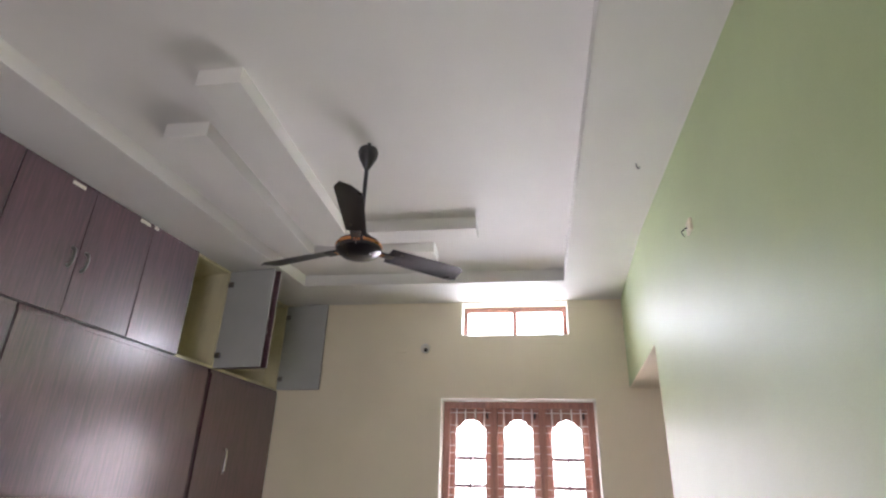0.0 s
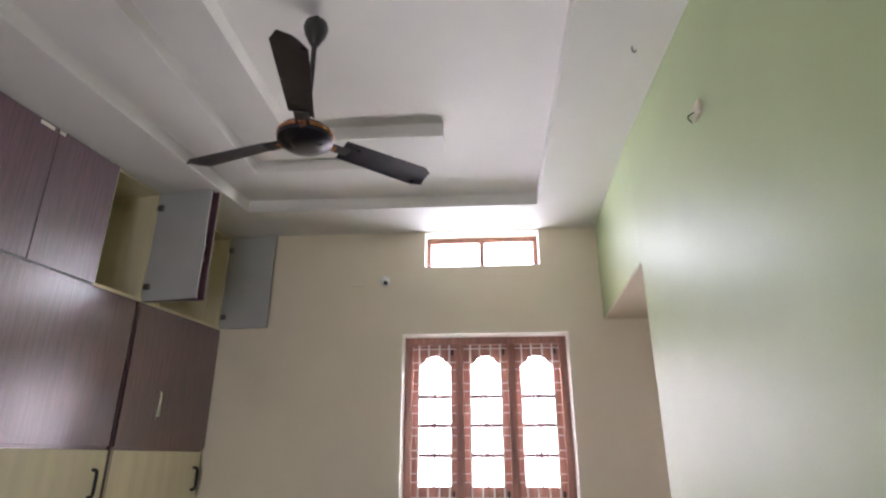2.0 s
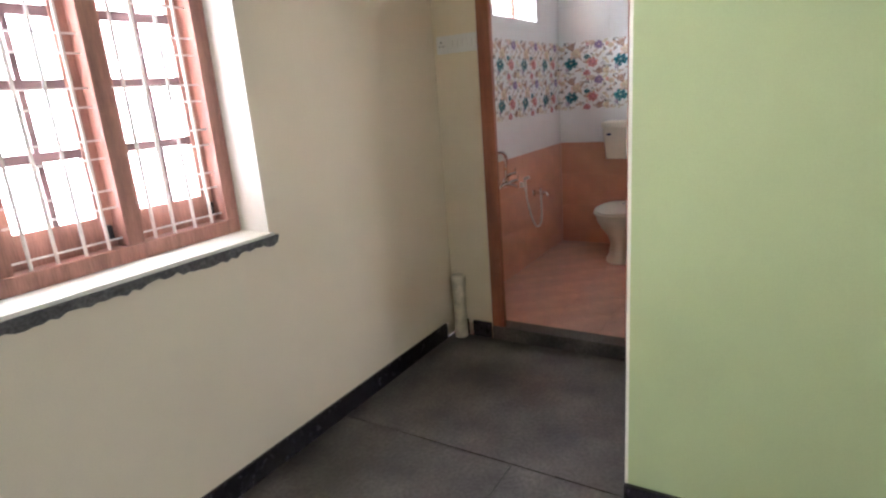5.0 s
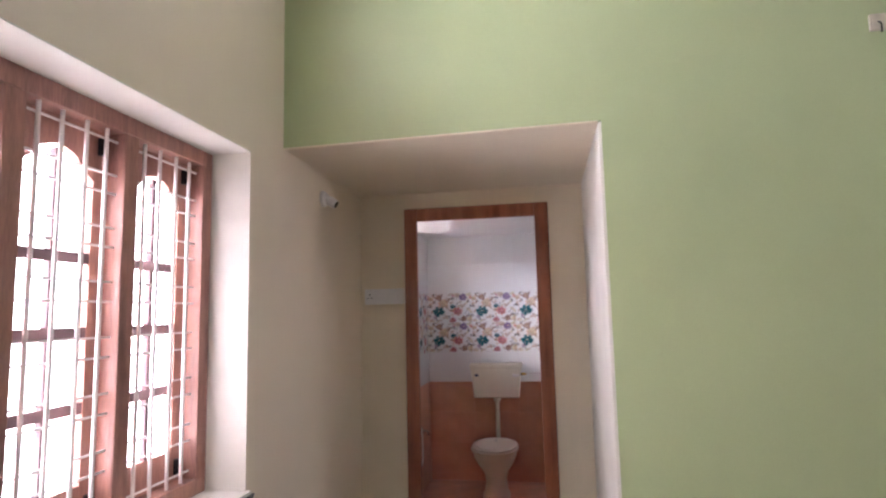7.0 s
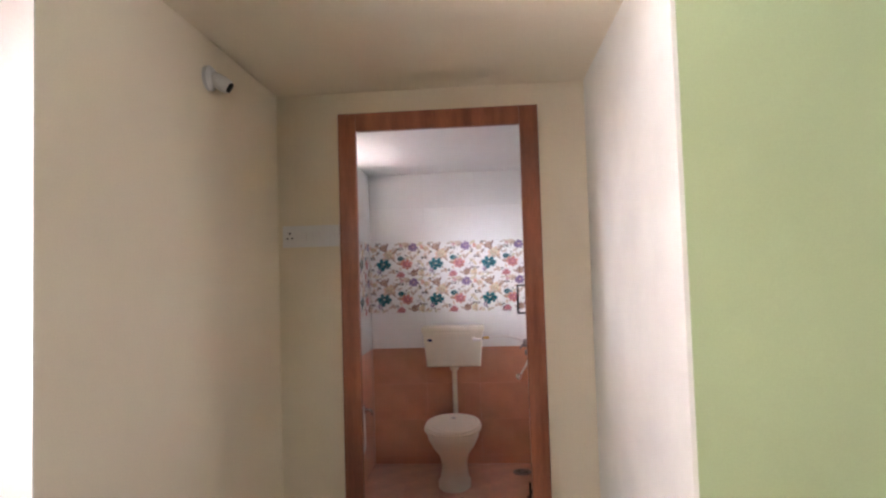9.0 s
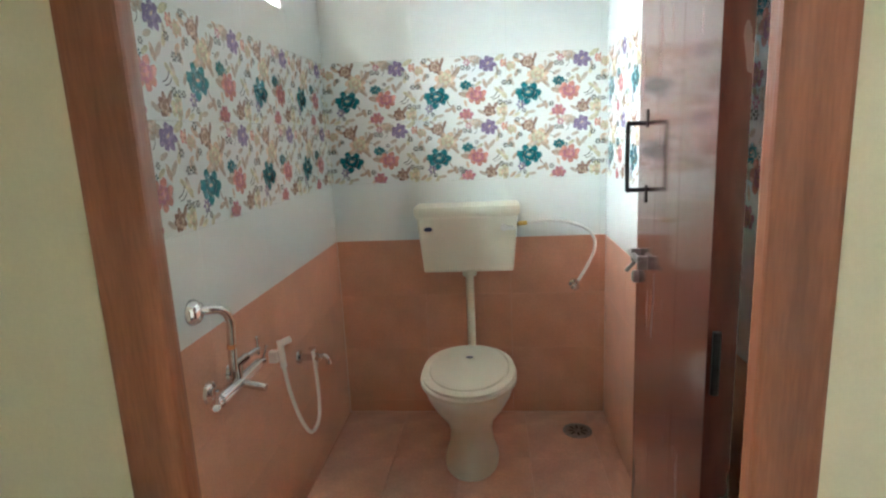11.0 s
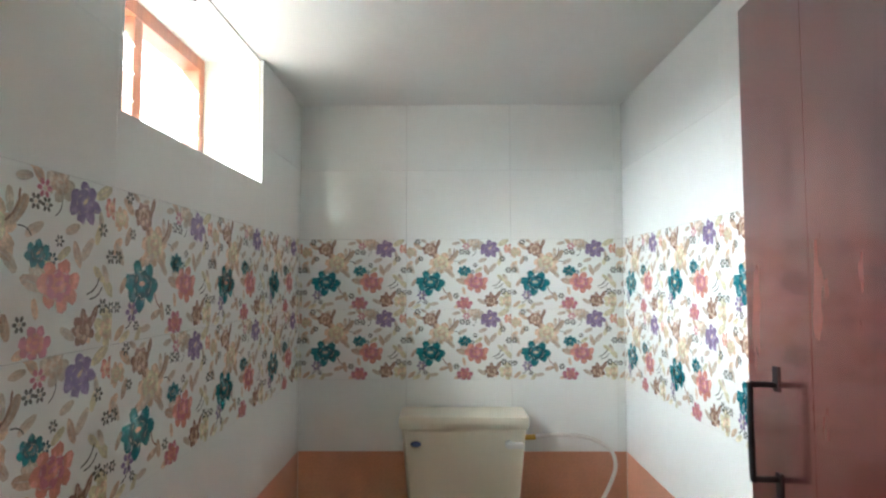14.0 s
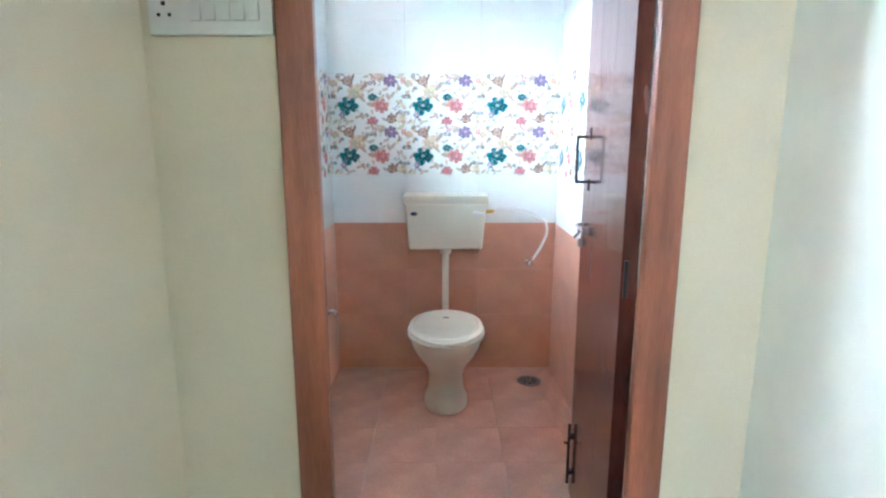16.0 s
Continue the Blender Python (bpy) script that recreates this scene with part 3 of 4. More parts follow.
# ---- ceiling fan ----
FAN = (-1.648, -2.42)
fan = thing("ceiling_fan", pose(FAN[0], FAN[1], HIGH), "dark brown three-blade ceiling fan with copper trim, at rest", "fan")
part("canopy", lathe(bmesh.new(), [(0.050, -0.040), (0.056, -0.065), (0.048, -0.10), (0.026, -0.145), (0.018, -0.16)], 28), FANMAT, fan, smooth=True)
part("down_rod", rod(bmesh.new(), (0, 0, 0), (0, 0, -0.57), 0.0115, 14), FANMAT, fan, smooth=True)
part("motor", lathe(bmesh.new(), [(0.02, -0.551), (0.05, -0.566), (0.07, -0.586), (0.105, -0.606), (0.118, -0.631), (0.115, -0.656), (0.09, -0.676), (0.045, -0.689), (0.01, -0.691)], 36), FANMAT, fan, smooth=True)
part("trim_ring", lathe(bmesh.new(), [(0.1185, -0.623), (0.1205, -0.631), (0.1185, -0.639)], 36), COPPER, fan, "copper band")
for deg in (-78, 42, 162):
    bm = bmesh.new()
    n = 10
    rows = []
    for i in range(n + 1):
        u = i / n
        r = 0.17 + 0.45 * u
        half = 0.052 + 0.014 * u - (0.05 * max(0, (u - 0.9) / 0.1) ** 2 * 0.6)
        rows.append([(r, -half, 0.014), (r, -half * 0.3, 0.006), (r, half * 0.4, -0.002), (r, half, -0.018)])
    for off in (0, -0.003):
        vs = [[bm.verts.new((x, y, z + off)) for x, y, z in row] for row in rows]
        for i in range(n):
            for k in range(3):
                f = (vs[i][k], vs[i + 1][k], vs[i + 1][k + 1], vs[i][k + 1])
                bm.faces.new(f if off == 0 else f[::-1])
    blade = part("blade", bm, FANMAT, fan, smooth=True, at=pose(0, 0, -0.630, 0, 0, deg))
    arm = cube(0.095, 0.20, -0.028, 0.028, -0.012, -0.006, bevel=0.002)
    part("blade_iron", arm, FANMAT, blade)
    part("copper_cap", cube(0.112, 0.140, -0.016, 0.016, -0.0155, -0.0125, bevel=0.001), COPPER, blade, "small copper cap")


# ---- small wall fittings ----
def lamp_holder(x, y, z, label):
    t = thing("lamp_holder", pose(x, y, z, 90), label, "lamp holder", "angled lamp holders")
    part("base", lathe(bmesh.new(), [(0.042, 0), (0.042, 0.012), (0.034, 0.02), (0.024, 0.024)], 24), PLASTIC, t, smooth=True)
    tilt = pose(0, 0.0, 0.018, 30, 18)
    part("socket", lathe(bmesh.new(), [(0.024, 0), (0.026, 0.04), (0.024, 0.058)], 20, tilt), PLASTIC, t, smooth=True)
    part("bayonet", lathe(bmesh.new(), [(0.017, 0.058), (0.017, 0.066), (0.009, 0.068)], 18, tilt), BLACK, t, "dark open bayonet", smooth=True)
    return t


lamp_holder(-1.742, 0, 2.728, "white angled lamp holder without a bulb, on the window wall")
lamp_holder(0.455, 0, 2.243, "white angled lamp holder without a bulb, in the alcove")
lamp_holder(1.98, 0.0, 2.290, "white angled lamp holder beside the bathroom ventilator")


def plate(name, m, w, h, label, category, gangs):
    t = thing(name, m, label, category)
    part("plate", cube(-w / 2, w / 2, 0, 0.012, -h / 2, h / 2, bevel=0.003), PLASTIC if name == "switch_board" else CREAM, t)
    for kind, u in gangs:
        if kind == "rocker":
            part("rocker", cube(u - 0.011, u + 0.011, 0.012, 0.017, -0.02, 0.02, bevel=0.002), PLASTIC, t)
        else:
            for dx, dz, r in ((0, 0.014, 0.005), (-0.011, -0.008, 0.004), (0.011, -0.008, 0.004)):
                part("socket_hole", rod(bmesh.new(), (u + dx, 0.0105, dz), (u + dx, 0.0126, dz), r, 10), BLACK, t, "black socket hole")
    return t


# plates: local y points out of the wall
plate("switch_board", pose(ALC_X, -0.150, 1.745, 0, 0, 90), 0.255, 0.095, "white switchboard with a socket beside the door", "switch", [("socket", 0.095), ("rocker", 0.03), ("rocker", 0.0), ("rocker", -0.03), ("rocker", -0.06), ("rocker", -0.09)])
plate("blank_plate", pose(-1.965, 0, 2.726, 0, 0, 180), 0.10, 0.07, "cream painted blank cover plate on the wall", "wall plate", [])
plate("socket_board", pose(-1.92, 0, 1.038, 0, 0, 180), 0.17, 0.085, "white socket board beside the window", "socket", [("socket", 0.04), ("rocker", -0.01), ("rocker", -0.045)])
t = thing("junction_box", pose(-0.030, -2.40, 2.680, 0, -90, 0), "open metal junction box with dangling wire in the wall", "junction box")
part("box", cube(-0.032, 0.032, -0.036, 0.036, 0, 0.012, bevel=0.003), DIRTY, t, "stained rim")
part("inside", cube(-0.022, 0.022, -0.024, 0.028, 0.012, 0.0145), DIRTY, t, "brown stained inside")
part("wire", tube(bmesh.new(), [(0, 0.01, 0.012), (-0.02, 0.015, 0.04), (-0.05, 0.01, 0.03)], 0.003, 6), BLACK, t)
t = thing("waste_pipe", pose(ALC_X - 0.045, -0.075, 0), "stained cream pvc pipe stub in the alcove corner", "pipe")
part("pipe", lathe(bmesh.new(), [(0.040, 0.0), (0.040, 0.40), (0.034, 0.405)], 24), DIRTY, t, smooth=True)
part("collar", lathe(bmesh.new(), [(0.040, 0.33), (0.045, 0.335), (0.045, 0.395), (0.040, 0.40)], 24), DIRTY, t, smooth=True)

t = thing("ceiling_hook", pose(-0.20, -2.22, LOW), "small grey hook end in the ceiling border", "hook")
part("hook", tube(bmesh.new(), [(0, 0, 0), (0, 0, -0.02), (0.008, 0, -0.032), (0.016, 0, -0.022)], 0.004, 8), STEEL, t, smooth=True)

# ---- toilet ----
TY = -0.650
t = thing("cistern", pose(BX, TY, 0.858), "ivory plastic low-level flush cistern on the tiled wall", "cistern")
bm = bmesh.new()
lo = [(-0.16, -0.205), (-0.16, 0.205), (-0.006, 0.205), (-0.006, -0.205)]
hi = [(-0.175, -0.228), (-0.175, 0.228), (-0.006, 0.228), (-0.006, -0.228)]
a = [bm.verts.new((x, y, 0.0)) for x, y in lo]
b = [bm.verts.new((x, y, 0.262)) for x, y in hi]
bm.faces.new(a), bm.faces.new(b[::-1])
for i in range(4):
    j = (i + 1) % 4
    bm.faces.new((a[j], a[i], b[i], b[j]))
bmesh.ops.recalc_face_normals(bm, faces=bm.faces)
bmesh.ops.bevel(bm, geom=list(bm.edges), offset=0.014, segments=3, profile=0.6, affect="EDGES")
part("tank", bm, IVORY, t, smooth=True)
part("tank_lid", cube(-0.187, -0.004, -0.238, 0.238, 0.264, 0.306, bevel=0.016), IVORY, t, smooth=True)
part("lid_groove", cube(-0.180, -0.006, -0.231, 0.231, 0.258, 0.266), IVORY, t)
bm = lathe(bmesh.new(), [(0.017, 0), (0.017, 0.003), (0.013, 0.004)], 20, Matrix.Translation((-0.1735, 0.175, 0.205)) @ pose(0, 0, 0, 0, -90) @ Matrix.Diagonal((0.6, 1.15, 1, 1)))
part("badge", bm, BLUE, t, "dark blue oval badge")
bm = cube(-0.20, -0.172, -0.215, -0.150, 0.195, 0.213, bevel=0.006)
lathe(bm, [(0.016, 0), (0.014, 0.02)], 14, Matrix.Translation((-0.172, -0.165, 0.205)) @ pose(0, 0, 0, 0, -90))
part("flush_lever", bm, PLASTIC, t, "white flush lever", smooth=True)
part("outlet_nut", lathe(bmesh.new(), [(0.030, -0.035), (0.034, -0.03), (0.034, -0.005), (0.030, 0.002)], 18, Matrix.Translation((-0.085, 0, 0))), IVORY, t, smooth=True)
t = thing("flush_pipe", pose(BX - 0.085, TY, 0.5), "ivory plastic flush pipe from cistern to bowl", "pipe")
part("pipe", tube(bmesh.new(), [(0, 0, 0.335), (0, 0, 0.1), (0.0, 0, -0.03), (-0.02, 0, -0.07), (-0.07, 0, -0.085)], 0.019, 14), IVORY, t, smooth=True)


def oval_ring(z, x0, x1, w, n=40, pw=2.3):
    cx, rx = (x0 + x1) / 2, (x1 - x0) / 2
    out = []
    for i in range(n):
        a = 2 * math.pi * i / n
        c, s = math.cos(a), math.sin(a)
        taper = 1.0 - 0.12 * max(0, -c) ** 2
        out.append((cx + rx * math.copysign(abs(c) ** (2 / pw), c), w * taper * math.copysign(abs(s) ** (2 / pw), s), z))
    return out


def loft_rings(bm, rings):
    vv = [[bm.verts.new(p) for p in r] for r in rings]
    n = len(vv[0])
    for a, b in zip(vv, vv[1:]):
        for i in range(n):
            j = (i + 1) % n
            bm.faces.new((a[i], a[j], b[j], b[i]))
    bm.faces.new(vv[0][::-1])
    bm.faces.new(vv[-1])
    return bm


t = thing("toilet", pose(BX, TY, BZ), "ivory ceramic toilet bowl with its lid closed", "toilet")
bowl = [oval_ring(0, -0.60, -0.24, 0.115), oval_ring(0.02, -0.60, -0.24, 0.115), oval_ring(0.05, -0.575, -0.245, 0.098), oval_ring(0.14, -0.555, -0.235, 0.088), oval_ring(0.21, -0.585, -0.20, 0.105), oval_ring(0.28, -0.655, -0.17, 0.150), oval_ring(0.34, -0.700, -0.16, 0.178), oval_ring(0.385, -0.712, -0.155, 0.186), oval_ring(0.395, -0.708, -0.157, 0.183)]
part("bowl", loft_rings(bmesh.new(), bowl), CERAMIC, t, smooth=True)
part("seat", loft_rings(bmesh.new(), [oval_ring(0.397, -0.722, -0.19, 0.196), oval_ring(0.400, -0.727, -0.188, 0.200), oval_ring(0.413, -0.727, -0.188, 0.200), oval_ring(0.417, -0.722, -0.19, 0.196)]), IVORY, t, smooth=True)
part("lid", loft_rings(bmesh.new(), [oval_ring(0.4185, -0.715, -0.195, 0.190), oval_ring(0.422, -0.720, -0.193, 0.194), oval_ring(0.432, -0.718, -0.194, 0.192), oval_ring(0.438, -0.700, -0.205, 0.178), oval_ring(0.4380, -0.690, -0.210, 0.170), oval_ring(0.4330, -0.684, -0.213, 0.165), oval_ring(0.4330, -0.680, -0.216, 0.162), oval_ring(0.4400, -0.676, -0.218, 0.159), oval_ring(0.4425, -0.60, -0.25, 0.10)]), IVORY, t, smooth=True)
part("lid_badge", lathe(bmesh.new(), [(0.016, 0), (0.014, 0.002)], 18, Matrix.Translation((-0.36, 0, 0.4425)) @ Matrix.Diagonal((0.5, 1, 1, 1))), BLUE, t, "small blue oval badge")
for s in (1, -1):
    part("seat_hinge", cube(-0.192, -0.172, s * 0.07 - 0.014, s * 0.07 + 0.014, 0.396, 0.418, bevel=0.005), IVORY, t)

t = thing("supply_hose", pose(BX, -0.892, 1.065), "clear flexible water hose looping from cistern to valve", "hose")
part("nut", rod(bmesh.new(), (-0.09, 0.012, 0), (-0.09, -0.03, 0.002), 0.010, 10), BRASS, t, "yellow brass union", smooth=True)
part("nut_black", rod(bmesh.new(), (-0.09, 0.02, 0), (-0.09, 0.0125, 0), 0.013, 10), BLACK, t)
part("hose", tube(bmesh.new(), [(-0.09, -0.03, 0.002), (-0.085, -0.13, 0.01), (-0.06, -0.24, -0.01), (-0.04, -0.325, -0.06), (-0.035, -0.345, -0.13), (-0.035, -0.31, -0.22), (-0.035, -0.262, -0.30)], 0.0075, 10), PLASTIC, t, smooth=True)
t = thing("angle_valve", pose(BX, -1.145, 0.750), "small chrome angle valve on the tiled wall", "valve")
bm = lathe(bmesh.new(), [(0.026, 0), (0.024, 0.006), (0.012, 0.008), (0.012, 0.05), (0.017, 0.052), (0.017, 0.066), (0.008, 0.07)], 18, pose(0, 0, 0, 0, -90))
rod(bm, (-0.035, -0.006, 0), (-0.035, -0.012, 0.028), 0.009)
part("valve_body", bm, CHROME, t, smooth=True)
part("valve_handle", cube(-0.074, -0.062, -0.008, 0.022, -0.008, 0.008, bevel=0.003), CHROME, t, smooth=True)

t = thing("floor_drain", pose(2.925, -1.136, BZ), "round steel floor drain with slots", "drain")
part("rim", lathe(bmesh.new(), [(0.068, 0), (0.068, 0.004), (0.056, 0.005), (0.054, 0.002)], 28), STEEL, t, smooth=True)
part("grate", lathe(bmesh.new(), [(0.053, 0.001), (0.050, 0.0035), (0.012, 0.0035)], 24), STEEL, t)
for i in range(8):
    a = i * math.pi / 4
    part("slot", cube(0.018, 0.045, -0.004, 0.004, 0.0036, 0.0042, m=pose(0, 0, 0, 0, 0, math.degrees(a))), BLACK, t)

# ---- wall mixer with bent spout pipe, jet spray and tap on the north side ----
t = thing("wall_mixer", pose(1.855, 0.0, 0.83) @ Matrix.Diagonal((0.88, 0.88, 0.88, 1)), "chrome wall mixer with bent overhead pipe and levers", "mixer tap")
bm = rod(bmesh.new(), (-0.13, -0.06, 0), (0.13, -0.06, 0), 0.022, 18)
for s in (-1, 1):
    rod(bm, (s * 0.075, 0, 0), (s * 0.075, -0.06, 0), 0.016, 14)
    lathe(bm, [(0.036, 0), (0.033, 0.01), (0.018, 0.018)], 20, Matrix.Translation((s * 0.075, 0, 0)) @ pose(0, 0, 0, 90))
    rod(bm, (s * 0.13, -0.06, 0), (s * 0.155, -0.06, 0), 0.017, 14)
rod(bm, (0, -0.06, 0.0), (0, -0.06, 0.06), 0.018, 14)
rod(bm, (0, -0.06, 0.0), (0.0, -0.15, -0.02), 0.013, 12)
part("mixer_body", bm, CHROME, t, smooth=True)
for s in (-1, 1):
    bm = rod(bmesh.new(), (s * 0.155, -0.06, 0), (s * 0.175, -0.075, 0.0), 0.012, 12)
    rod(bm, (s * 0.168, -0.07, 0), (s * 0.178, -0.085, 0.055), 0.006, 10)
    part("lever", bm, CHROME, t, smooth=True)
bm = rod(bmesh.new(), (0.0, -0.06, 0.06), (0.03, -0.085, 0.075), 0.014, 12)
rod(bm, (0.03, -0.085, 0.075), (0.085, -0.10, 0.08), 0.009, 10)
rod(bm, (0.08, -0.10, 0.06), (0.08, -0.10, 0.12), 0.006, 10)
part("diverter", bm, CHROME, t, smooth=True)
part("bend_pipe", tube(bmesh.new(), [(-0.02, -0.06, 0.05), (-0.02, -0.065, 0.15), (-0.025, -0.07, 0.215), (-0.05, -0.06, 0.255), (-0.085, -0.035, 0.265), (-0.105, 0.0, 0.265)], 0.0135, 14), CHROME, t, smooth=True)
part("red_band", rod(bmesh.new(), (-0.02, -0.062, 0.12), (-0.02, -0.064, 0.135), 0.0142, 14), COPPER, t, "reddish sticker round the pipe")
part("flange", lathe(bmesh.new(), [(0.040, 0), (0.038, 0.008), (0.030, 0.022), (0.016, 0.028)], 22, Matrix.Translation((-0.105, 0, 0.265)) @ pose(0, 0, 0, 90)), CHROME, t, smooth=True)

t = thing("jet_spray", pose(2.20, 0.0, 0.765), "white hand jet spray with its hose on a wall hook", "jet spray")
part("hook", cube(-0.014, 0.014, -0.03, 0, -0.02, 0.02, bevel=0.004), PLASTIC, t)
bm = rod(bmesh.new(), (0, -0.045, -0.04), (0, -0.04, 0.055), 0.011, 12)
rod(bm, (0, -0.04, 0.045), (0.004, -0.075, 0.06), 0.012, 12)
part("spray_head", bm, PLASTIC, t, smooth=True)
part("hose", tube(bmesh.new(), [(0, -0.045, -0.04), (0.01, -0.055, -0.14), (0.06, -0.065, -0.27), (0.14, -0.07, -0.36), (0.22, -0.075, -0.34), (0.25, -0.07, -0.22), (0.245, -0.065, -0.08)], 0.007, 8), PLASTIC, t, smooth=True)
t = thing("bib_tap", pose(2.46, 0.0, 0.655), "chrome bib tap feeding the spray hose", "tap")
bm = lathe(bmesh.new(), [(0.028, 0), (0.026, 0.008), (0.013, 0.012), (0.013, 0.06), (0.018, 0.062), (0.018, 0.085)], 18, pose(0, 0, 0, 90))
tube(bm, [(0, -0.07, 0), (0.004, -0.10, 0.004), (0.005, -0.115, -0.01), (0.005, -0.118, -0.03)], 0.010, 12)
rod(bm, (0.005, -0.065, 0.0), (0.005, -0.065, -0.045), 0.009)
part("tap_body", bm, CHROME, t, smooth=True)
bm = rod(bmesh.new(), (0, -0.06, 0.0), (0, -0.06, 0.035), 0.008)
box(bm, -0.008, 0.008, -0.075, -0.045, 0.033, 0.041, bevel=0.002)
part("tap_handle", bm, CHROME, t, smooth=True)

# ---- tiles and slabs ----
TW, TH, GAP, THK = 0.4185, 0.279, 0.0003, 0.009
PRINT = [mat("print_" + n, c, 0.26, scale=60, vary=0.35, grain=0.25, grain_scale=300, bump=0) for n, c in (
    ("teal", (0.02, 0.20, 0.24)), ("dark_teal", (0.012, 0.10, 0.13)), ("salmon", (0.74, 0.33, 0.27)), ("purple", (0.30, 0.22, 0.40)), ("pink", (0.62, 0.24, 0.31)),
    ("brown", (0.36, 0.21, 0.16)), ("beige", (0.66, 0.50, 0.38)), ("peach", (0.80, 0.60, 0.44)), ("yellow", (0.80, 0.75, 0.52)), ("grey", (0.11, 0.11, 0.10)), ("pale", (0.72, 0.64, 0.55)))]
TEAL, DTEAL, SALMON, PURPLE, PINK, BROWN, BEIGE, PEACH, YELLOW, GREY, PALE = range(1, 12)
# the printed motif: kind, place across, place up, size, turn, colours
MOTIF = (
    ("bloom", 0.140, 0.185, 0.052, 10, PEACH, YELLOW), ("leaf", 0.195, 0.215, 0.050, 60, BEIGE, 0), ("leaf", 0.175, 0.225, 0.040, 95, PALE, 0),
    ("leaf", 0.020, 0.160, 0.045, 120, PALE, 0), ("leaf", 0.045, 0.195, 0.040, 70, BEIGE, 0), ("bloom", 0.275, 0.262, 0.034, 0, PALE, BEIGE),
    ("leaf", 0.225, 0.110, 0.060, 165, BEIGE, 0), ("leaf", 0.240, 0.130, 0.045, 140, PALE, 0), ("leaf", 0.345, 0.165, 0.050, 50, PALE, 0), ("leaf", 0.320, 0.155, 0.045, 110, BEIGE, 0),
    ("leaf", 0.150, 0.045, 0.040, 200, BEIGE, 0), ("leaf", 0.175, 0.050, 0.042, 285, BEIGE, 0), ("stem", 0.150, 0.075, 0.050, -60, BROWN, 0),
    ("bloom", 0.405, 0.030, 0.036, 0, YELLOW, PEACH), ("bloom", 0.412, 0.240, 0.024, 20, SALMON, PEACH),
    ("bloom", 0.097, 0.104, 0.058, 0, TEAL, DTEAL), ("small", 0.062, 0.055, 0.022, 0, PURPLE, 0), ("stem", 0.060, 0.036, 0.040, 50, GREY, 0),
    ("bloom", 0.232, 0.152, 0.026, 30, TEAL, DTEAL), ("small", 0.262, 0.146, 0.012, 0, DTEAL, 0),
    ("bloom", 0.278, 0.106, 0.048, 15, SALMON, PINK), ("bloom", 0.335, 0.240, 0.042, 40, PURPLE, PURPLE), ("bloom", 0.232, 0.022, 0.031, 0, PINK, SALMON), ("small", 0.240, 0.250, 0.017, 0, PINK, 0),
    ("bloom", 0.095, 0.238, 0.034, 60, BROWN, BEIGE), ("leaf", 0.345, 0.040, 0.050, 30, BROWN, 0), ("leaf", 0.335, 0.042, 0.045, 150, BROWN, 0), ("bloom", 0.338, 0.032, 0.030, 20, BROWN, BEIGE), ("leaf", 0.338, 0.05, 0.040, 90, BROWN, 0),
    ("stem", 0.365, 0.100, 0.045, 40, GREY, 0), ("stem", 0.372, 0.088, 0.040, 30, GREY, 0), ("stem", 0.205, 0.188, 0.030, 155, GREY, 0), ("stem", 0.275, 0.222, 0.030, 60, GREY, 0), ("stem", 0.186, 0.215, 0.055, 62, BROWN, 0),
    ("leaf", 0.118, 0.155, 0.044, 30, PALE, 0), ("leaf", 0.165, 0.150, 0.036, 150, BEIGE, 0), ("leaf", 0.305, 0.195, 0.040, 20, PALE, 0), ("leaf", 0.378, 0.215, 0.036, 100, PALE, 0), ("leaf", 0.300, 0.030, 0.040, 150, PALE, 0),
    ("leaf", 0.110, 0.020, 0.038, 10, PALE, 0), ("leaf", 0.030, 0.105, 0.036, 60, BEIGE, 0), ("leaf", 0.022, 0.020, 0.040, 40, PEACH, 0), ("leaf", 0.395, 0.125, 0.036, 120, PALE, 0), ("bloom", 0.018, 0.225, 0.026, 0, PEACH, YELLOW), ("leaf", 0.200, 0.262, 0.034, 10, PALE, 0),
    ("leaf", 0.128, 0.262, 0.036, 70, BROWN, 0), ("leaf", 0.108, 0.215, 0.030, 120, BROWN, 0), ("leaf", 0.365, 0.055, 0.040, 60, BROWN, 0),
    ("small", 0.045, 0.267, 0.014, 0, GREY, 0), ("small", 0.058, 0.200, 0.012, 0, GREY, 0), ("small", 0.012, 0.155, 0.014, 0, GREY, 0), ("small", 0.222, 0.228, 0.014, 0, GREY, 0), ("small", 0.245, 0.226, 0.013, 0, GREY, 0),
    ("small", 0.384, 0.200, 0.014, 0, GREY, 0), ("small", 0.408, 0.155, 0.015, 0, GREY, 0), ("small", 0.275, 0.174, 0.011, 0, GREY, 0), ("small", 0.388, 0.070, 0.015, 0, GREY, 0), ("small", 0.412, 0.066, 0.012, 0, GREY, 0),
    ("small", 0.199, 0.052, 0.014, 0, GREY, 0), ("small", 0.076, 0.028, 0.011, 0, GREY, 0), ("small", 0.012, 0.066, 0.012, 0, GREY, 0),
)


_fill = random.Random(23)
FILL = tuple(("leaf", _fill.uniform(0, 0.4185), _fill.uniform(0, 0.279), _fill.uniform(0.030, 0.055), _fill.uniform(0, 360), _fill.choice((PALE, YELLOW, YELLOW, PEACH)), 0) for _ in range(24))


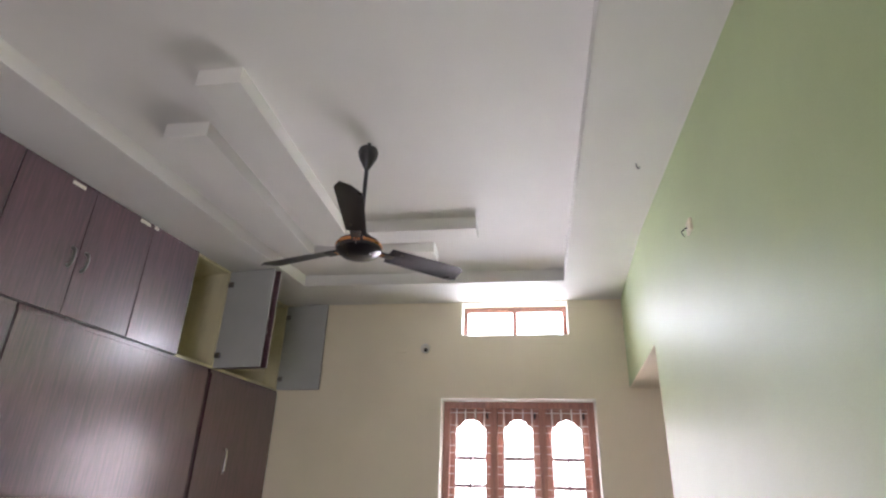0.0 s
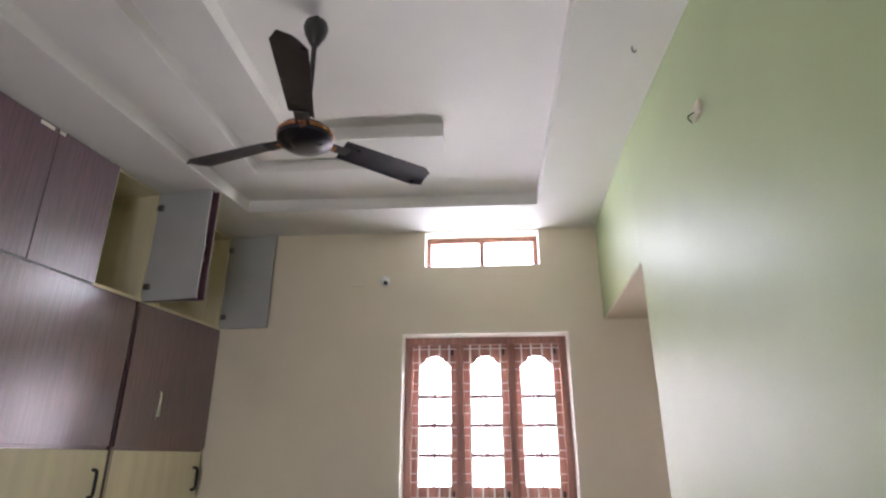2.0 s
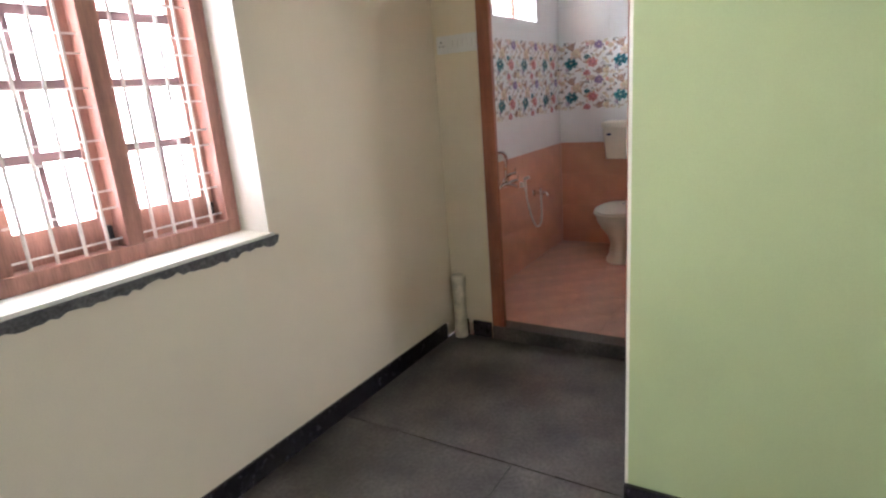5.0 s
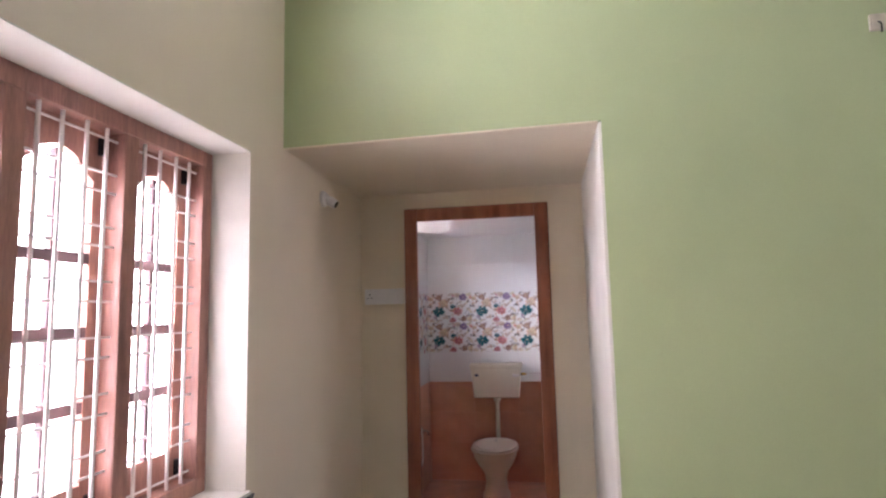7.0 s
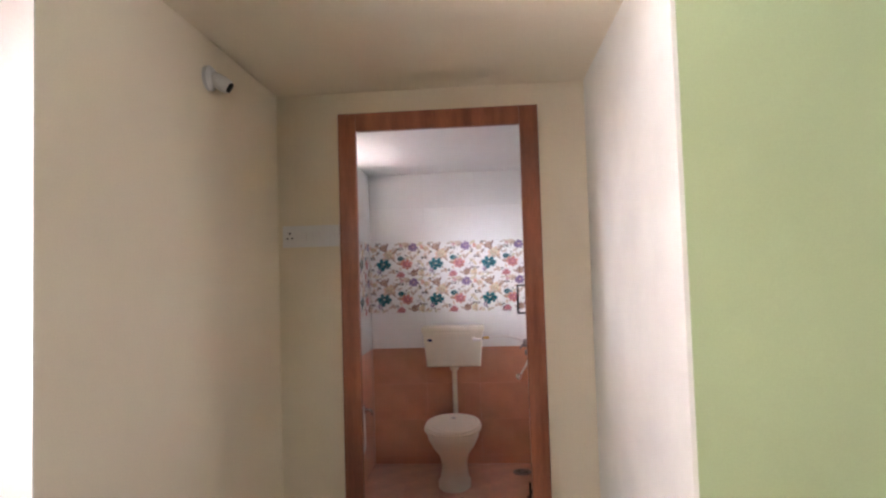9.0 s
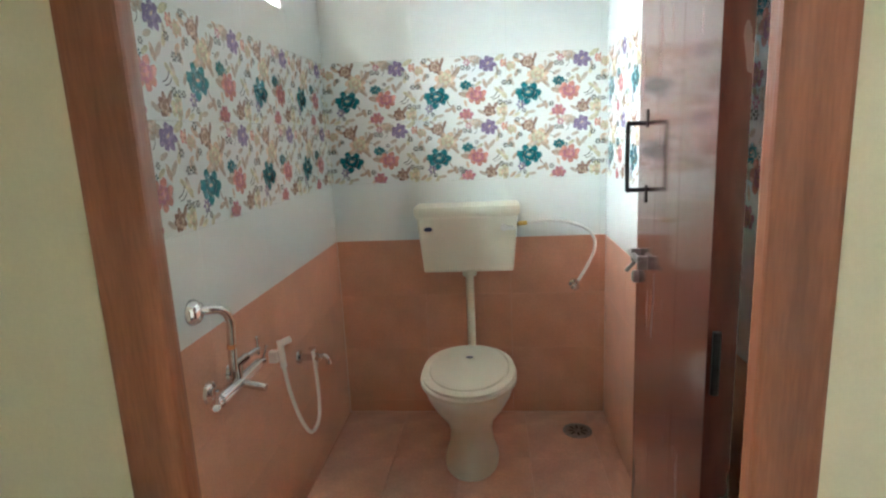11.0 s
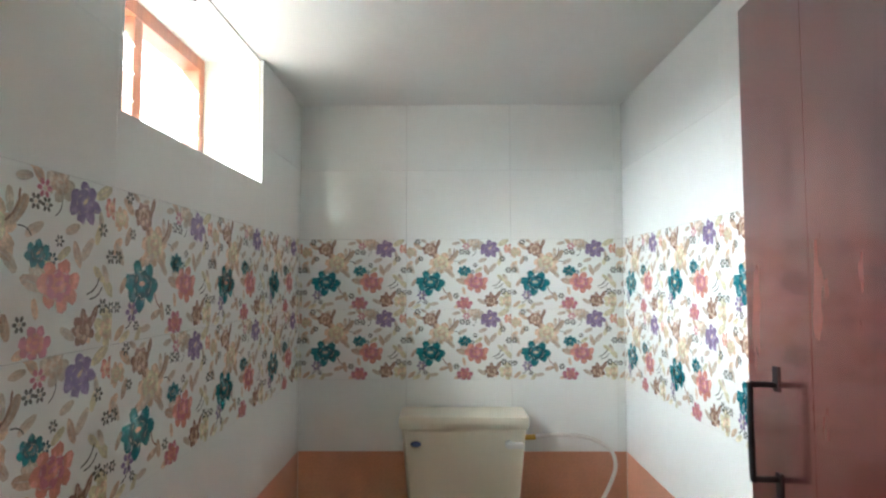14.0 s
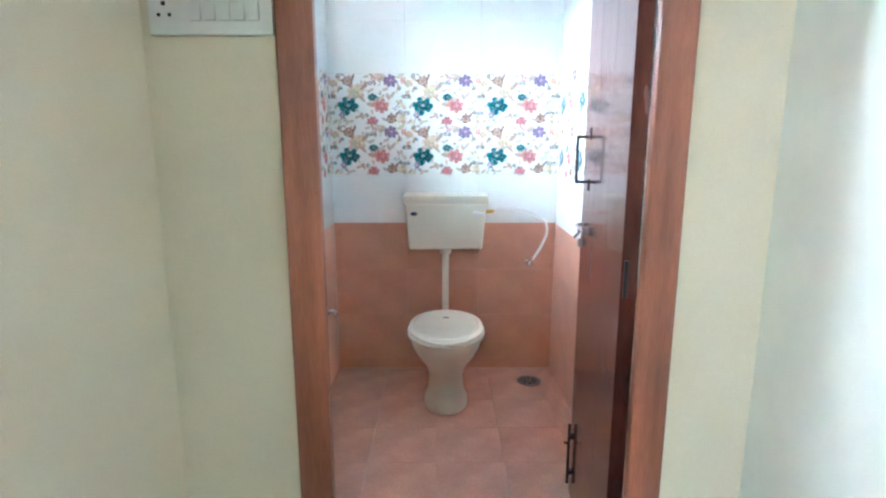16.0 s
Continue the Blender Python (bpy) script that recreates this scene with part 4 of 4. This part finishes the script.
def tile_mesh(name, w, h, material, floral=0.0, u_start=0.0):
    """A bevelled tile in the local x (across), y (up) plane, z out of the wall; floral tiles carry the printed motif."""
    bm = bmesh.new()
    box(bm, GAP, w - GAP, GAP, h - GAP, 0, THK)
    top_edges = [e for e in bm.edges if all(v.co.z > THK * 0.5 for v in e.verts)]
    bmesh.ops.bevel(bm, geom=top_edges, offset=0.0003, segments=1, affect="EDGES")
    if not floral:
        return mesh_of(name, bm, material)
    rnd = random.Random(11)
    z = [THK + 0.0001]

    def blob(cx, cy, rx, ry, ang, mi, n=9, wob=0.0):
        z[0] += 0.000004
        vs = []
        for i in range(n):
            a = 2 * math.pi * i / n
            k = 1 + wob * (rnd.random() - 0.5)
            x, y = rx * k * math.cos(a), ry * k * math.sin(a)
            px = cx + x * math.cos(ang) - y * math.sin(ang)
            py = cy + x * math.sin(ang) + y * math.cos(ang)
            vs.append(bm.verts.new((min(max(px, GAP), w - GAP), min(max(py, GAP), h - GAP), z[0])))
        f = bm.faces.new(vs)
        f.material_index = mi

    for kind, u, v, s, turn, c1, c2 in FILL + MOTIF:
        u -= u_start
        if u < -s * 0.5 or u > w + s * 0.5:
            continue
        g = radians(turn)
        if kind == "bloom":
            n_out = 7
            for i in range(n_out):
                a = g + 2 * math.pi * i / n_out + 0.25 * rnd.random()
                d = s * (0.62 + 0.14 * rnd.random())
                blob(u + d * math.cos(a), v + d * 0.80 * math.sin(a), s * 0.31, s * 0.29, a, c1, wob=0.4)
            blob(u, v, s * 0.60, s * 0.48, g, c1, 12, 0.2)
            for i in range(6):
                a = g + 0.4 + 2 * math.pi * i / 6
                blob(u + s * 0.46 * math.cos(a), v + s * 0.37 * math.sin(a), s * 0.16, s * 0.22, a, c2, 8, 0.4)
            for i in range(8):
                a = g + 2 * math.pi * (i + 0.5 * rnd.random()) / 8
                d = s * (0.30 + 0.42 * rnd.random())
                blob(u + d * math.cos(a), v + d * 0.8 * math.sin(a), s * 0.13, s * 0.018, a + 1.3 + 0.6 * rnd.random(), PALE, 6)
            blob(u, v + s * 0.06, s * 0.20, s * 0.09, g, BEIGE if c1 in (TEAL, PURPLE) else c2, 8, 0.3)
        elif kind == "leaf":
            blob(u, v, s * 0.5, s * 0.20, g, c1, 10, 0.15)
            blob(u, v, s * 0.46, s * 0.022, g, PALE if c1 != PALE else BEIGE, 6)
        elif kind == "stem":
            for i in range(4):
                q = (i - 1.5) / 4
                blob(u + s * q * math.cos(g + q * 0.6), v + s * q * math.sin(g + q * 0.6), s * 0.17, s * 0.045, g + q, c1, 6)
        else:
            for i in range(6):
                a = 2 * math.pi * i / 6
                blob(u + s * 0.6 * math.cos(a), v + s * 0.6 * math.sin(a), s * 0.36, s * 0.25, a, c1, 6)
            blob(u, v, s * 0.2, s * 0.2, 0, PALE, 6)
    return mesh_of(name, bm, [material, *PRINT])


TILES = {}


def lay(wall, place, across, z_rows, u_first, length, hidden=()):
    """Lays tiles along a wall. across: unit direction in which the motif runs; place: start of the run at the floor, on the bare wall."""
    out = Vector((across[1], -across[0], 0))
    base = Matrix(((across[0], 0, out.x, 0), (across[1], 0, out.y, 0), (0, 1, 0, 0), (0, 0, 0, 1)))
    for z0, h, kind in z_rows:
        u = u_first
        while u < length - 0.004:
            a, b = max(u, 0), min(u + TW, length)
            if b - a > 0.004:
                spans = [(a, b, z0, h)]
                for hu0, hu1, hz0, hz1 in hidden:
                    nxt = []
                    for sa, sb, sz, sh in spans:
                        if sb <= hu0 or sa >= hu1 or sz >= hz1 or sz + sh <= hz0:
                            nxt.append((sa, sb, sz, sh))
                            continue
                        if sz < hz0:
                            nxt.append((sa, sb, sz, hz0 - sz))
                        lo = max(sz, hz0)
                        if sa < hu0:
                            nxt.append((sa, hu0, lo, sz + sh - lo))
                        if sb > hu1:
                            nxt.append((hu1, sb, lo, sz + sh - lo))
                    spans = nxt
                for sa, sb, sz, sh in spans:
                    key = (kind, round(sb - sa, 4), round(sh, 4), round(sa - u, 4) if kind == "floral" else 0)
                    if key not in TILES:
                        TILES[key] = tile_mesh("tile", sb - sa, sh, TILEB if kind == "brown" else TILEW, kind == "floral", sa - u)
                    ob = new("tile", TILES[key])
                    ob.parent = wall
                    ob.matrix_basis = Matrix.Translation((place[0] + across[0] * sa, place[1] + across[1] * sa, sz)) @ base
            u += TW


ROWS = [(BZ, 0.065, "brown"), (BZ + 0.065, TH, "brown"), (BZ + 0.065 + TH, TH, "brown"), (BZ + 0.065 + 2 * TH, TH, "brown"),
        (0.986, TH, "white"), (1.265, TH, "floral"), (1.544, TH, "floral"), (1.823, TH, "white"), (2.102, BCEIL - 2.102, "white")]
obs = bpy.data.objects
x_start = ALC_X + 0.085
lay(obs["wall_bath_east"], (BX + 0.010, 0.0), (0, -1), ROWS, 0.008 - TW, -BY)
lay(obs["wall_bath_north"], (x_start, 0.010), (1, 0), ROWS, 1.847 - TW * 2 - x_start, BX - x_start, [(BVENT[0] - x_start, BVENT[1] - x_start, BVENT[2], 3.0)])
lay(obs["wall_bath_south"], (BX, BY - 0.010), (-1, 0), ROWS, 0.0, BX - x_start)

# bathroom floor tiles
fl = mesh_of("floor_tile", box(bmesh.new(), 0.0006, 0.2994, 0.0006, 0.2994, 0, 0.008, bevel=0.0006), TILEF)
for i in range(7):
    for j in range(5):
        x, y = ALC_X + 0.10 + 0.3 * i, -0.002 - 0.3 * (j + 1)
        w = min(0.3, BX - x) / 0.3
        h = min(0.3, y + 0.3 - BY) / 0.3
        if w < 0.02 or h < 0.02:
            continue
        ob = new("floor_tile", fl)
        ob.parent = obs["floor_bath"]
        ob.matrix_basis = Matrix.Translation((x, max(y, BY), BZ - 0.008)) @ Matrix.Diagonal((w, h, 1, 1))

# dark stone slabs of the room
SL = {}


def slab(x0, x1, y0, y1):
    key = (round(x1 - x0, 3), round(y1 - y0, 3))
    if key not in SL:
        SL[key] = mesh_of("slab", box(bmesh.new(), 0.003, key[0] - 0.003, 0.003, key[1] - 0.003, -0.006, 0, bevel=0.0015), SLATE)
    ob = new("slab", SL[key])
    ob.parent = obs["floor"]
    ob.matrix_basis = Matrix.Translation((x0, y0, 0))


slab(0.0, ALC_X - 0.012, ALC_Y, 0)
for i in range(5):
    for j in range(7):
        slab(-0.92 * (i + 1), -0.92 * i, -0.90 * (j + 1) + (0.0 if i % 2 else -0.0), -0.90 * j)
